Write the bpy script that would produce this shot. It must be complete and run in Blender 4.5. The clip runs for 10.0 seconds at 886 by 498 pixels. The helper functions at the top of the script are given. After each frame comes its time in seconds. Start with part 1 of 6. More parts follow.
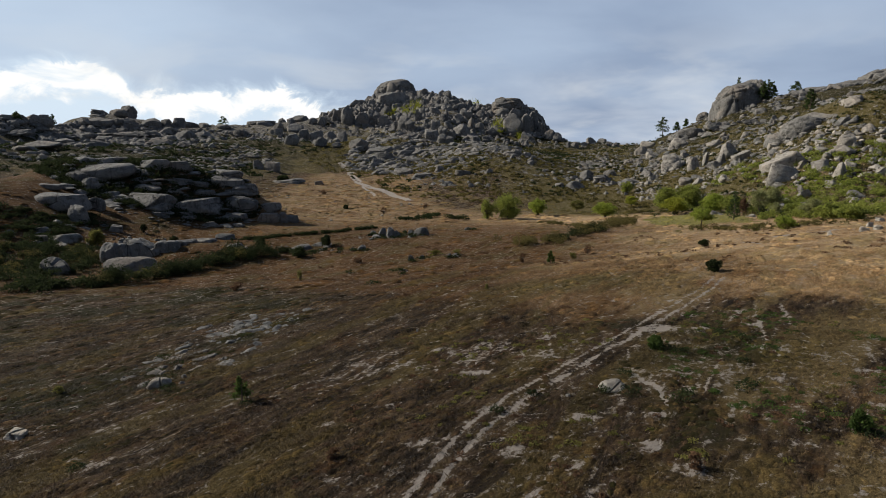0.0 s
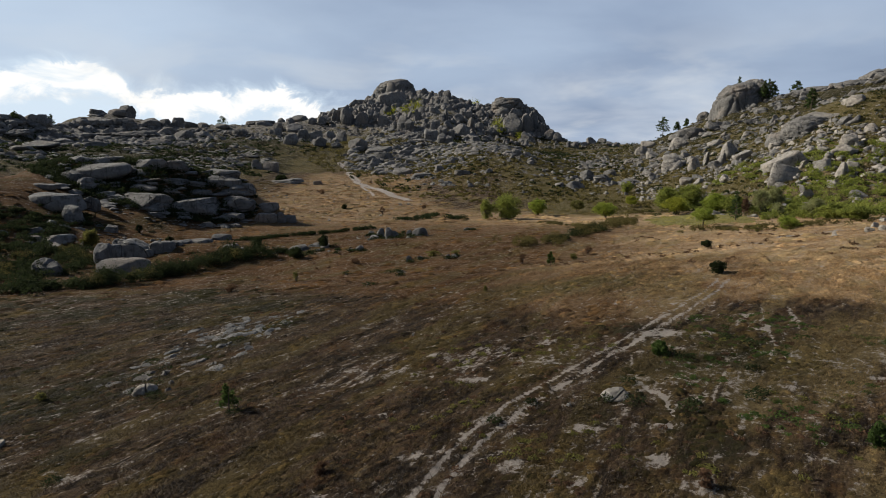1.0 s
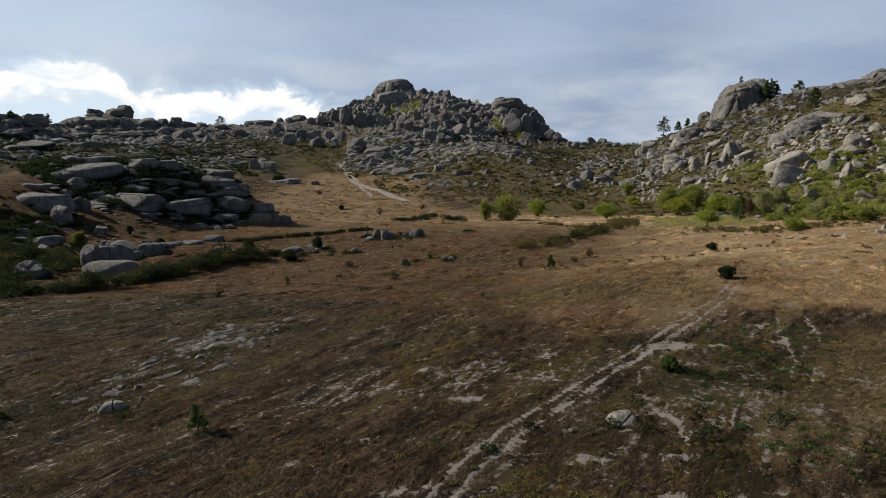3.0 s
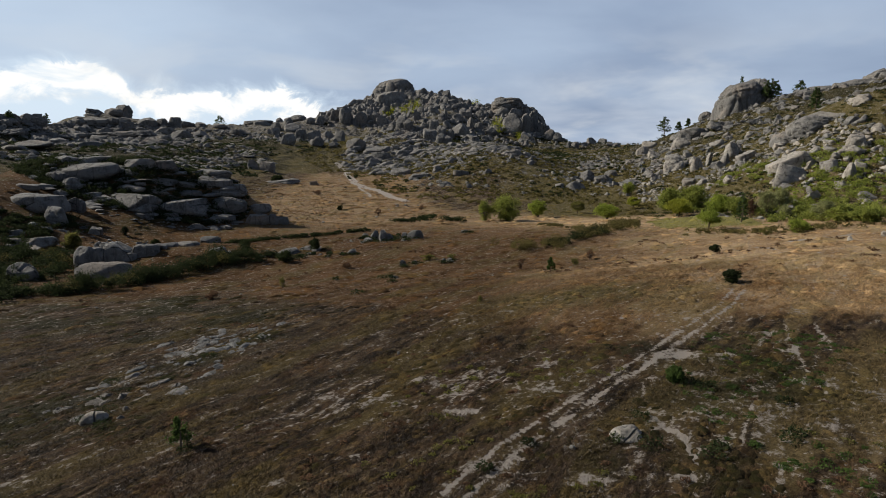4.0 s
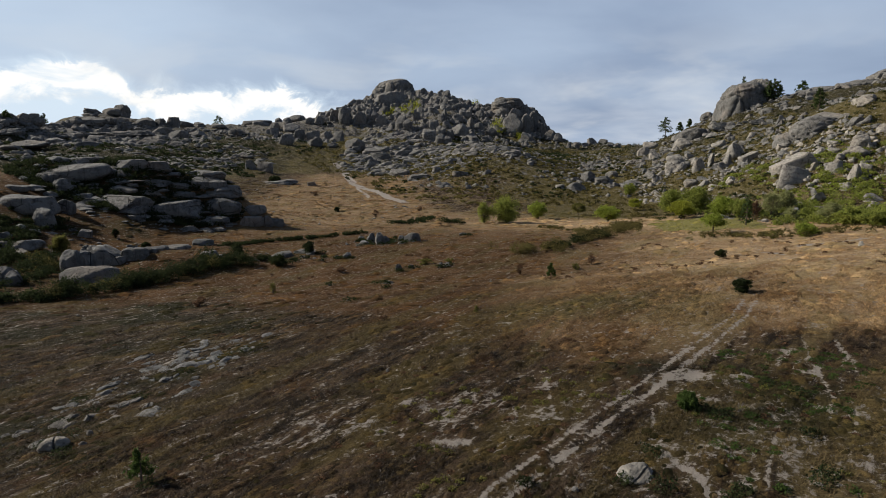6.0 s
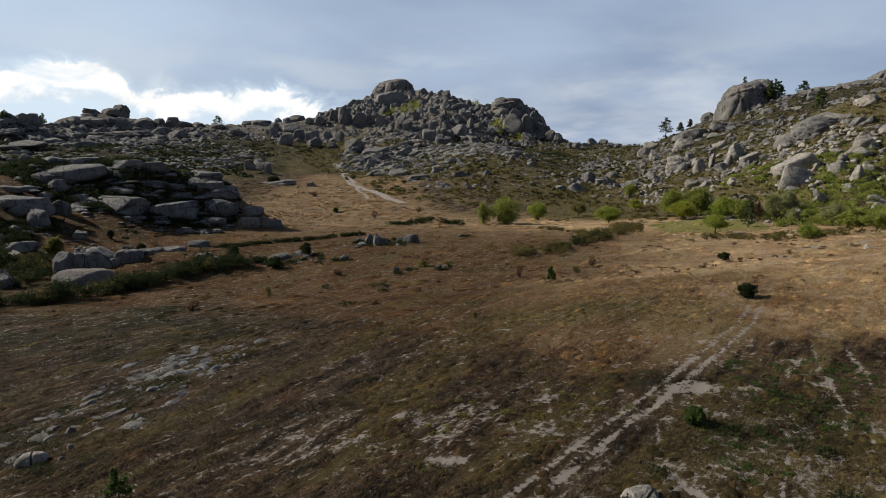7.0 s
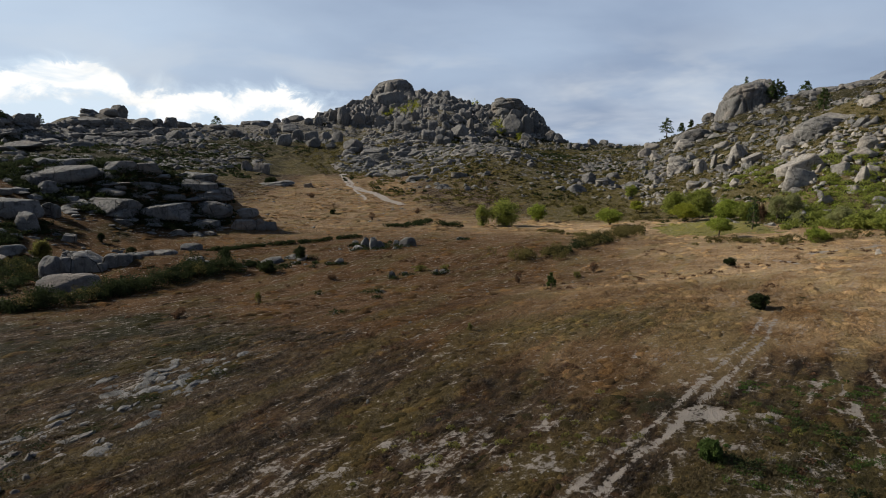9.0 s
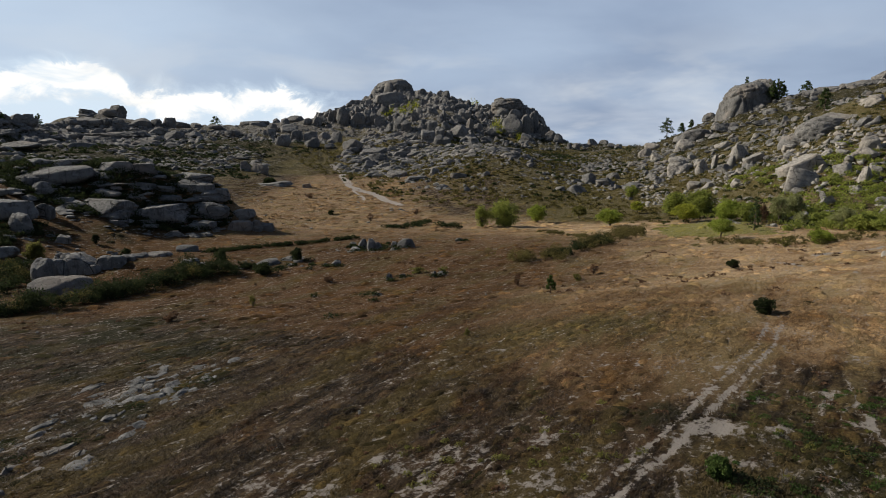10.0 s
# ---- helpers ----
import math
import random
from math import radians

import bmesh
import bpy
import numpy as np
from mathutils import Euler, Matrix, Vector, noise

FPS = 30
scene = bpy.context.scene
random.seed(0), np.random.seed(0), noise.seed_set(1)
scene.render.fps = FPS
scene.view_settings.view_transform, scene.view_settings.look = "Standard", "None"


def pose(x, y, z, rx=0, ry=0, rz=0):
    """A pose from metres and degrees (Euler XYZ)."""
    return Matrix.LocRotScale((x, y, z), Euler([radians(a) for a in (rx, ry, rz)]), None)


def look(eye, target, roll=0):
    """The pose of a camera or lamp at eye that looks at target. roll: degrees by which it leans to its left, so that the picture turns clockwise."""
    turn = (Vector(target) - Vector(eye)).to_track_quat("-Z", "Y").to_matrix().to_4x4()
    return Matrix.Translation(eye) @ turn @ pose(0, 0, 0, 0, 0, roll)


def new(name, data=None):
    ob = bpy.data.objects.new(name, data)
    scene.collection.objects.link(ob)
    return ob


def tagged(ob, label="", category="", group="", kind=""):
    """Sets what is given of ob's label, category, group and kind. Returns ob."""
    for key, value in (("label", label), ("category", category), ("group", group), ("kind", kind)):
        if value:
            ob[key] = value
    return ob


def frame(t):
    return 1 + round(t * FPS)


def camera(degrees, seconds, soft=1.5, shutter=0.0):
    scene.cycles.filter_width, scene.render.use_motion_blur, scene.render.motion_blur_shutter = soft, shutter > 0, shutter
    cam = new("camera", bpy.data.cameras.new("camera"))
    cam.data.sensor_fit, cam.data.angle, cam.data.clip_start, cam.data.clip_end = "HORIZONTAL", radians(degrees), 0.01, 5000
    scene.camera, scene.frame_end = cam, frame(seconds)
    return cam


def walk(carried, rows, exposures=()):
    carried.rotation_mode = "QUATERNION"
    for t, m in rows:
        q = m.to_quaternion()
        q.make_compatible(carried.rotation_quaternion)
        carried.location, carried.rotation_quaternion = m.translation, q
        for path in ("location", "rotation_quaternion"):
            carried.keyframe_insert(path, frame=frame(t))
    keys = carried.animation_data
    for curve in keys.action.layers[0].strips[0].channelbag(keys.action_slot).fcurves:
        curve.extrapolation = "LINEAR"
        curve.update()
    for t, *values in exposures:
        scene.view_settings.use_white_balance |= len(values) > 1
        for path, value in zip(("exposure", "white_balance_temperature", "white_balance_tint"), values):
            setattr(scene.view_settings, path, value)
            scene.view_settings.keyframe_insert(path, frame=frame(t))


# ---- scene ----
# ---- camera: a drone that glides slowly forward over the moor ----
cam = camera(70, 10.0, soft=0.9)
PATH = [
    (0, (0.000, 0.000, 24.000), (0.000, 98.517, 6.842), -0.000),
    (0.5, (0.161, 1.023, 23.892), (0.168, 99.539, 6.730), -0.003),
    (1, (0.328, 2.057, 23.795), (0.341, 100.574, 6.634), -0.003),
    (1.5, (0.500, 3.100, 23.713), (0.516, 101.618, 6.556), 0.001),
    (2, (0.674, 4.149, 23.646), (0.693, 102.667, 6.495), 0.007),
    (2.5, (0.849, 5.199, 23.595), (0.869, 103.719, 6.452), 0.017),
    (3, (1.025, 6.250, 23.561), (1.044, 104.771, 6.426), 0.028),
    (3.5, (1.200, 7.298, 23.544), (1.217, 105.821, 6.418), 0.041),
    (4, (1.374, 8.342, 23.542), (1.387, 106.866, 6.425), 0.056),
    (4.5, (1.547, 9.380, 23.556), (1.555, 107.906, 6.448), 0.071),
    (5, (1.718, 10.412, 23.584), (1.719, 108.939, 6.483), 0.087),
    (5.5, (1.887, 11.435, 23.622), (1.881, 109.963, 6.529), 0.103),
    (6, (2.055, 12.449, 23.670), (2.040, 110.979, 6.584), 0.118),
    (6.5, (2.221, 13.455, 23.724), (2.198, 111.986, 6.645), 0.131),
    (7, (2.387, 14.452, 23.780), (2.356, 112.984, 6.709), 0.143),
    (7.5, (2.554, 15.440, 23.835), (2.515, 113.973, 6.771), 0.152),
    (8, (2.721, 16.420, 23.883), (2.677, 114.955, 6.829), 0.157),
    (8.5, (2.892, 17.393, 23.920), (2.843, 115.930, 6.879), 0.158),
    (9, (3.066, 18.360, 23.941), (3.016, 116.900, 6.914), 0.155),
    (9.5, (3.246, 19.324, 23.939), (3.198, 117.867, 6.932), 0.145),
    (10, (3.434, 20.285, 23.908), (3.392, 118.832, 6.925), 0.129),
]
walk(cam, [(t, look(eye, target, roll)) for t, eye, target, roll in PATH])

# ---- sky, sun ----
SUN_AZ, SUN_EL = radians(-74), radians(32)      # azimuth from north (+y) towards east
world = bpy.data.worlds.new("sky")
scene.world = world
world.use_nodes = True
scene.view_settings.exposure = 0.25


class Nodes:
    """Short hand for building node trees."""

    def __init__(self, tree):
        self.tree = tree
        tree.nodes.clear()

    def add(self, kind, props=None, **inputs):
        n = self.tree.nodes.new(kind)
        props = props or {}
        if "operation" in props:
            n.operation = props["operation"]
        if "use_clamp" in props:
            n.use_clamp = props["use_clamp"]
        if "data_type" in props:
            n.data_type, n.blend_type, n.clamp_factor = props["data_type"], props["blend_type"], props["clamp_factor"]
        if "interpolation_type" in props:
            n.interpolation_type = props["interpolation_type"]
        if "feature" in props:
            n.feature = props["feature"]
        if "attribute_name" in props:
            n.attribute_name = props["attribute_name"]
        if "sky_type" in props:
            n.sky_type, n.sun_disc = props["sky_type"], props["sun_disc"]
            n.sun_elevation, n.sun_rotation = props["sun_elevation"], props["sun_rotation"]
            n.air_density, n.dust_density = props["air_density"], props["dust_density"]
        for k, v in inputs.items():
            self.put(n, k, v)
        return n

    def put(self, n, k, v):
        sock = n.inputs[int(k[1:])] if k[0] == "i" and k[1:].isdigit() else n.inputs[k.replace("_", " ")]
        if isinstance(v, bpy.types.NodeSocket):
            self.tree.links.new(v, sock)
        else:
            sock.default_value = v

    def math(self, op, a, b=0.0, c=0.0, clamp=False):
        return self.add("ShaderNodeMath", {"operation": op, "use_clamp": clamp}, i0=a, i1=b, i2=c).outputs[0]

    def mix(self, fac, a, b, blend="MIX"):
        n = self.add("ShaderNodeMix", {"data_type": "RGBA", "blend_type": blend, "clamp_factor": True}, i0=fac)
        self.put(n, "i6", a)
        self.put(n, "i7", b)
        return n.outputs[2]

    def noise(self, vec, scale, detail=4.0, rough=0.55, dist=0.0):
        n = self.add("ShaderNodeTexNoise", {}, Vector=vec, Scale=scale, Detail=detail, Roughness=rough, Distortion=dist)
        return n.outputs[0]

    def ramp(self, fac, lo, hi):
        n = self.add("ShaderNodeMapRange", {"interpolation_type": "SMOOTHSTEP"}, Value=fac)
        n.inputs[1].default_value, n.inputs[2].default_value = lo, hi
        return n.outputs[0]


def rgb(r, g, b):
    return (r, g, b, 1.0)


def build_sky():
    n = Nodes(world.node_tree)
    sky = n.add("ShaderNodeTexSky", {"sky_type": "NISHITA", "sun_disc": False, "sun_elevation": SUN_EL,
                                     "sun_rotation": SUN_AZ, "air_density": 1.2, "dust_density": 1.5})
    way = n.add("ShaderNodeTexCoord").outputs["Generated"]
    sep = n.add("ShaderNodeSeparateXYZ", {}, Vector=way)
    x, y, z = sep.outputs
    up = n.math("MAXIMUM", z, 0.0)
    # cloud deck: direction projected on a high layer
    k = n.math("DIVIDE", 1.0, n.math("ADD", up, 0.22))
    flat = n.add("ShaderNodeCombineXYZ", {}, X=n.math("MULTIPLY", x, k), Y=n.math("MULTIPLY", y, k), Z=0.0).outputs[0]
    deck = n.noise(flat, 1.0, 5, 0.5, 0.3)
    thick = n.noise(flat, 0.5, 3, 0.5, 0.2)
    shade = n.ramp(n.math("ADD", n.math("MULTIPLY", deck, 0.5), n.math("MULTIPLY", thick, 0.5)), 0.34, 0.68)
    grey = n.mix(shade, rgb(3.4, 4.4, 6.3), rgb(5.5, 6.8, 8.8))
    # the brightness rises towards the side of the sun
    az = n.add("ShaderNodeMath", {"operation": "ARCTAN2"}, i0=x, i1=y).outputs[0]
    toward = n.ramp(n.math("MULTIPLY", az, -1.0), -0.10, 0.75)
    grey = n.mix(n.math("MULTIPLY", toward, 0.55), grey, rgb(8.9, 10.7, 12.7))
    # bright sunlit cumulus low on that side, over pale haze
    tops = n.add("ShaderNodeValToRGB")
    bar = tops.color_ramp
    for k_, (az_, up_) in enumerate(((-0.90, 0.10), (-0.60, 0.086), (-0.545, 0.106), (-0.505, 0.098), (-0.487, 0.104), (-0.435, 0.074), (-0.41, 0.072), (-0.375, 0.068),
                                     (-0.26, 0.073), (-0.19, 0.057), (-0.13, 0.040), (-0.08, 0.0))):
        stop = bar.elements[k_] if k_ < 2 else bar.elements.new(1.0)
        stop.position, stop.color = az_ + 0.95, (up_ * 5, up_ * 5, up_ * 5, 1.0)
    n.put(tops, "Fac", n.math("ADD", az, 0.95))
    top = n.math("MULTIPLY", n.add("ShaderNodeSeparateColor", {}, Color=tops.outputs[0]).outputs[0], 0.2)
    level = n.add("ShaderNodeCombineXYZ", {}, X=x, Y=y, Z=n.math("MULTIPLY", z, 1.6)).outputs[0]
    puff = n.math("SUBTRACT", n.noise(level, 17.0, 7, 0.62, 0.5), 0.5)
    wisp = n.math("SUBTRACT", n.noise(level, 7.0, 5, 0.6, 0.6), 0.5)
    edge = n.math("ADD", n.math("SUBTRACT", top, up), n.math("MULTIPLY", puff, 0.085))
    low = n.math("MULTIPLY", n.ramp(edge, -0.020, 0.018), n.ramp(az, -0.10, -0.16))
    cloud = n.mix(n.math("MULTIPLY", low, 0.80), grey, rgb(9.2, 10.9, 12.5))
    core = n.math("MULTIPLY", n.ramp(edge, 0.000, 0.010), n.ramp(n.math("ADD", edge, n.math("MULTIPLY", wisp, 0.09)), 0.050, 0.026))
    core = n.math("MULTIPLY", core, n.ramp(wisp, -0.16, -0.03))
    cloud = n.mix(n.math("MULTIPLY", n.math("MULTIPLY", core, low), 1.0), cloud, rgb(14.0, 13.8, 13.4))
    # pale gaps near the horizon away from the sun
    gap = n.math("MULTIPLY", n.ramp(n.noise(flat, 1.3, 4, 0.55, 0.4), 0.46, 0.66), n.ramp(up, 0.20, 0.05))
    cloud = n.mix(n.math("MULTIPLY", gap, 0.45), cloud, rgb(9.0, 9.4, 9.8))
    # and a pale break in the deck beyond the saddle
    side = n.math("MULTIPLY", n.ramp(az, 0.02, 0.20), n.ramp(az, 0.52, 0.34))
    rift = n.math("MULTIPLY", n.math("MULTIPLY", side, n.ramp(n.math("ADD", up, n.math("MULTIPLY", wisp, 0.10)), 0.125, 0.055)), n.ramp(n.noise(flat, 1.8, 4, 0.5, 0.3), 0.20, 0.75))
    cloud = n.mix(n.math("MULTIPLY", rift, 0.45), cloud, rgb(9.4, 10.0, 10.8))
    cover = n.ramp(deck, 0.10, 0.30)
    both = n.mix(n.math("MULTIPLY", cover, 0.96), sky.outputs[0], cloud)
    # the unseen deck overhead is made darker to lower the fill light
    both = n.mix(n.ramp(up, 0.22, 0.6), both, n.mix(1.0, both, rgb(0.30, 0.34, 0.42), "MULTIPLY"))
    # and so is the unseen sky behind the camera, to deepen shade on near faces
    both = n.mix(n.ramp(y, 0.45, -0.75), both, n.mix(1.0, both, rgb(0.50, 0.52, 0.56), "MULTIPLY"))
    ground = n.ramp(z, -0.02, 0.0)
    both = n.mix(ground, rgb(1.0, 0.9, 0.75), both)
    bg = n.add("ShaderNodeBackground", {}, Color=both, Strength=0.0667)
    out = n.add("ShaderNodeOutputWorld")
    n.put(out, "Surface", bg.outputs[0])


build_sky()
sun = new("sun", bpy.data.lights.new("sun", "SUN"))
sun.data.energy, sun.data.angle, sun.data.color = 5.0, radians(3.5), (1.0, 0.92, 0.80)
to_sun = Vector((math.sin(SUN_AZ) * math.cos(SUN_EL), math.cos(SUN_AZ) * math.cos(SUN_EL), math.sin(SUN_EL)))
sun.matrix_world = look(to_sun * 3000, (0, 0, 0))

# ---- numbers: smooth noise on arrays ----


def lattice(ix, iy, seed):
    h = (ix * 374761393 + iy * 668265263 + seed * 974711) & 0x7FFFFFFF
    h = ((h ^ (h >> 13)) * 1274126177) & 0x7FFFFFFF
    return ((h ^ (h >> 16)) & 0xFFFF) / 65535.0


def soft(x, y, size, seed=0):
    """Smooth value noise, 0 to 1, with cells of that many metres."""
    x, y = np.asarray(x, float) / size, np.asarray(y, float) / size
    ix, iy = np.floor(x).astype(np.int64), np.floor(y).astype(np.int64)
    fx, fy = x - ix, y - iy
    fx, fy = fx * fx * fx * (fx * (fx * 6 - 15) + 10), fy * fy * fy * (fy * (fy * 6 - 15) + 10)
    a, b = lattice(ix, iy, seed), lattice(ix + 1, iy, seed)
    c, d = lattice(ix, iy + 1, seed), lattice(ix + 1, iy + 1, seed)
    return (a + (b - a) * fx) * (1 - fy) + (c + (d - c) * fx) * fy


def fbm(x, y, size, octaves=4, seed=0, gain=0.5):
    total, amp, norm = 0.0, 1.0, 0.0
    for k in range(octaves):
        total = total + amp * soft(x + 17.3 * k, y - 9.1 * k, size / 2 ** k, seed + k)
        norm += amp
        amp *= gain
    return total / norm


def step(a, b, v):
    s = np.clip((np.asarray(v, float) - a) / (b - a), 0, 1)
    return s * s * (3 - 2 * s)


# ---- the lie of the land: x, y, half widths, height ----
KNOLLS = [(70.3, 43.6, 55.1, 82.2, -6.6), (-39.5, 56.2, 26.4, 53.0, -2.5), (81.2, 324.7, 69.3, 100.4, -12.4),
          (-135.7, 207.3, 20.8, 50.9, 18.6), (-97.3, 229.4, 8.5, 30.2, 4.2), (-93.5, 233.4, 18.4, 17.6, 11.6), (8.3, 138.2, 45.9, 23.8, -3.7),
          (-73.7, 227.8, 8.8, 6.0, 8.7), (-112.2, 224.4, 23.0, 6.0, 6.3), (-64.0, 155.0, 8.0, 5.0, 2.2), (-60.0, 164.0, 9.0, 8.0, 2.2),
          (85.0, 80.4, 66.7, 53.1, 6.6), (157.9, 289.5, 25.7, 31.3, 11.3), (35.0, 490.0, 34.0, 75.2, 20.0)]
HILLS = [(224.6, 333.0, 39.4, 51.5, 33.6), (279.7, 472.1, 94.6, 87.9, 25.7), (247.9, 543.2, 43.8, 75.9, 15.6),
         (230.8, 638.5, 51.3, 63.9, 6.6), (-427.1, 668.7, 32.2, 91.3, 28.4), (-381.3, 760.6, 47.0, 26.2, 23.5),
         (-265.3, 876.8, 171.2, 141.3, 56.4), (-137.1, 957.4, 69.6, 58.5, 21.4), (-79.2, 1113.8, 71.7, 95.1, 105.2),
         (19.4, 986.1, 45.4, 92.7, 54.1), (105.6, 963.8, 30.2, 52.4, 55.4), (-18.7, 758.7, 42.8, 92.3, 38.9),
         (138.3, 944.9, 14.0, 48.6, 15.2), (169.3, 847.9, 101.4, 96.5, 14.4), (-125.0, 618.2, 109.7, 68.9, 17.4),
         (-342.5, 461.2, 161.9, 156.0, 32.1), (431.5, 508.4, 95.5, 177.8, 74.4), (-345.6, 710.9, 27.2, 28.2, 3.4),
         (-424.9, 625.9, 18.5, 17.3, 9.2), (-190.8, 790.1, 40.2, 40.8, 2.1)]


def rockiness(x, y):
    """How stony the ground is: the hills and the low outcrop, not the moor."""
    rise = sum(a * np.exp(-((x - u) / p) ** 2 / 2 - ((y - v) / q) ** 2 / 2) for u, v, p, q, a in HILLS)
    return step(4, 17, rise + 8 * (fbm(x, y, 60, 3, 5) - 0.5))


def height(x, y):
    x, y = np.asarray(x, float), np.asarray(y, float)
    r = np.hypot(x, y)
    z = 10 + 9 * np.tanh(x / 100) - 17.25 * np.tanh(y / 230) - 160 * step(1100, 2500, r)
    for u, v, p, q, a in KNOLLS + HILLS:
        z = z + a * np.exp(-((x - u) / p) ** 2 / 2 - ((y - v) / q) ** 2 / 2)
    far = step(260, 700, r)
    z = z + 0.35 * (fbm(x, y, 9, 3, 1) - 0.5) + 0.20 * (fbm(x, y, 1.6, 3, 2) - 0.5) + 0.34 * (fbm((0.58 * x + 0.81 * y) * 0.3, 0.81 * x - 0.58 * y, 1.5, 2, 6) - 0.5)
    stony = rockiness(x, y)
    z = z + stony * (2.0 + 6 * far) * (fbm(x, y, 34, 4, 3, 0.6) - 0.5)
    crag = 1 - np.abs(2 * fbm(x, y, 22, 3, 9, 0.55) - 1)
    z = z + stony * far * 7 * (crag - 0.75)
    return z


def ground_z(x, y):
    return float(height(np.array([x]), np.array([y]))[0])


# ---- mesh helpers ----


def mesh_of(name, verts, tris, smooth=True):
    """A mesh from arrays of vertices and triangles (or quads)."""
    me = bpy.data.meshes.new(name)
    verts, tris = np.asarray(verts, np.float32), np.asarray(tris, np.int32)
    k = tris.shape[1]
    me.vertices.add(len(verts))
    me.vertices.foreach_set("co", verts.ravel())
    me.loops.add(tris.size)
    me.loops.foreach_set("vertex_index", tris.ravel())
    me.polygons.add(len(tris))
    me.polygons.foreach_set("loop_start", np.arange(0, tris.size, k, dtype=np.int32))
    me.polygons.foreach_set("use_smooth", np.broadcast_to(smooth, len(tris)).copy())
    me.update(calc_edges=True)
    return me


def material(name):
    m = bpy.data.materials.new(name)
    m.use_nodes = True
    n = Nodes(m.node_tree)
    out = n.add("ShaderNodeOutputMaterial")
    return m, n, out


def finish(n, out, colour, rough=0.9, height_=None, strength=0.5, distance=0.1, **more):
    b = n.add("ShaderNodeBsdfPrincipled", {}, Base_Color=colour, Roughness=rough)
    b.inputs["Specular IOR Level"].default_value = more.pop("spec", 0.25)
    for k, v in more.items():
        n.put(b, k, v)
    if height_ is not None:
        bump = n.add("ShaderNodeBump", {}, Strength=strength, Distance=distance, Height=height_)
        n.put(b, "Normal", bump.outputs[0])
    n.put(out, "Surface", b.outputs[0])


def make_granite(name="granite", pale=0.0, dark=0.0):
    m, n, out = material(name)
    pos = n.add("ShaderNodeNewGeometry").outputs["Position"]
    rnd = n.add("ShaderNodeObjectInfo").outputs["Random"]
    isl = n.add("ShaderNodeNewGeometry").outputs["Random Per Island"]
    tone = n.math("FRACT", n.math("ADD", rnd, isl))
    big = n.noise(pos, 0.11, 5, 0.6)
    mid = n.noise(pos, 0.7, 6, 0.65, 0.5)
    fine = n.noise(pos, 6.0, 4, 0.7)
    col = n.mix(tone, rgb(0.085, 0.087, 0.088), rgb(0.205, 0.205, 0.200))
    col = n.mix(n.ramp(big, 0.42, 0.66), col, rgb(0.165, 0.160, 0.152))
    col = n.mix(n.math("MULTIPLY", n.ramp(mid, 0.46, 0.66), 0.75), col, rgb(0.078, 0.080, 0.080))
    col = n.mix(n.math("MULTIPLY", n.ramp(n.noise(pos, 1.7, 5, 0.6, 0.3), 0.55, 0.68), 0.5), col, rgb(0.29, 0.285, 0.265))
    col = n.mix(n.math("MULTIPLY", n.ramp(n.noise(pos, 0.06, 3, 0.5), 0.54, 0.66), 0.5), col, rgb(0.235, 0.190, 0.150))
    col = n.mix(n.math("MULTIPLY", n.ramp(fine, 0.35, 0.75), 0.35), col, rgb(0.115, 0.115, 0.110))
    flat = n.add("ShaderNodeVectorMath", {"operation": "MULTIPLY"}, i0=pos, i1=(1.0, 1.0, 0.18)).outputs[0]
    col = n.mix(n.math("MULTIPLY", n.ramp(n.noise(flat, 0.55, 6, 0.68, 0.4), 0.50, 0.64), 0.70), col, rgb(0.045, 0.045, 0.044))
    if dark:
        col = n.mix(1.0, col, rgb(dark, dark, dark), "MULTIPLY")
    if pale:
        col = n.mix(n.math("MULTIPLY", pale, n.math("ADD", 0.55, n.math("MULTIPLY", tone, 0.6))), col, n.mix(n.ramp(mid, 0.35, 0.65), rgb(0.55, 0.50, 0.42), rgb(0.340, 0.302, 0.245)))
    # joints and cracks, wide and narrow
    warped = n.mix(0.25, pos, n.add("ShaderNodeTexNoise", {}, Vector=pos, Scale=0.3).outputs[1], "LINEAR_LIGHT")
    crack = n.add("ShaderNodeTexVoronoi", {"feature": "DISTANCE_TO_EDGE"}, Vector=warped, Scale=0.17)
    split = n.add("ShaderNodeTexVoronoi", {"feature": "DISTANCE_TO_EDGE"}, Vector=n.add("ShaderNodeVectorMath", {"operation": "MULTIPLY"}, i0=warped, i1=(0.8, 0.8, 1.7)).outputs[0], Scale=0.36)
    gap = n.math("MAXIMUM", n.math("MULTIPLY", n.ramp(crack.outputs[0], 0.022, 0.0), n.ramp(big, 0.46, 0.56)), n.math("MULTIPLY", n.ramp(split.outputs[0], 0.03, 0.0), n.math("MULTIPLY", n.ramp(mid, 0.52, 0.62), 0.7)))
    col = n.mix(n.math("MULTIPLY", gap, 0.75), col, rgb(0.030, 0.029, 0.027))
    bump = n.math("ADD", n.math("MULTIPLY", mid, 1.2), n.math("MULTIPLY", fine, 0.3))
    bump = n.math("SUBTRACT", bump, n.math("MULTIPLY", gap, 1.2))
    finish(n, out, col, 0.9, bump, 1.0, 0.7)
    return m


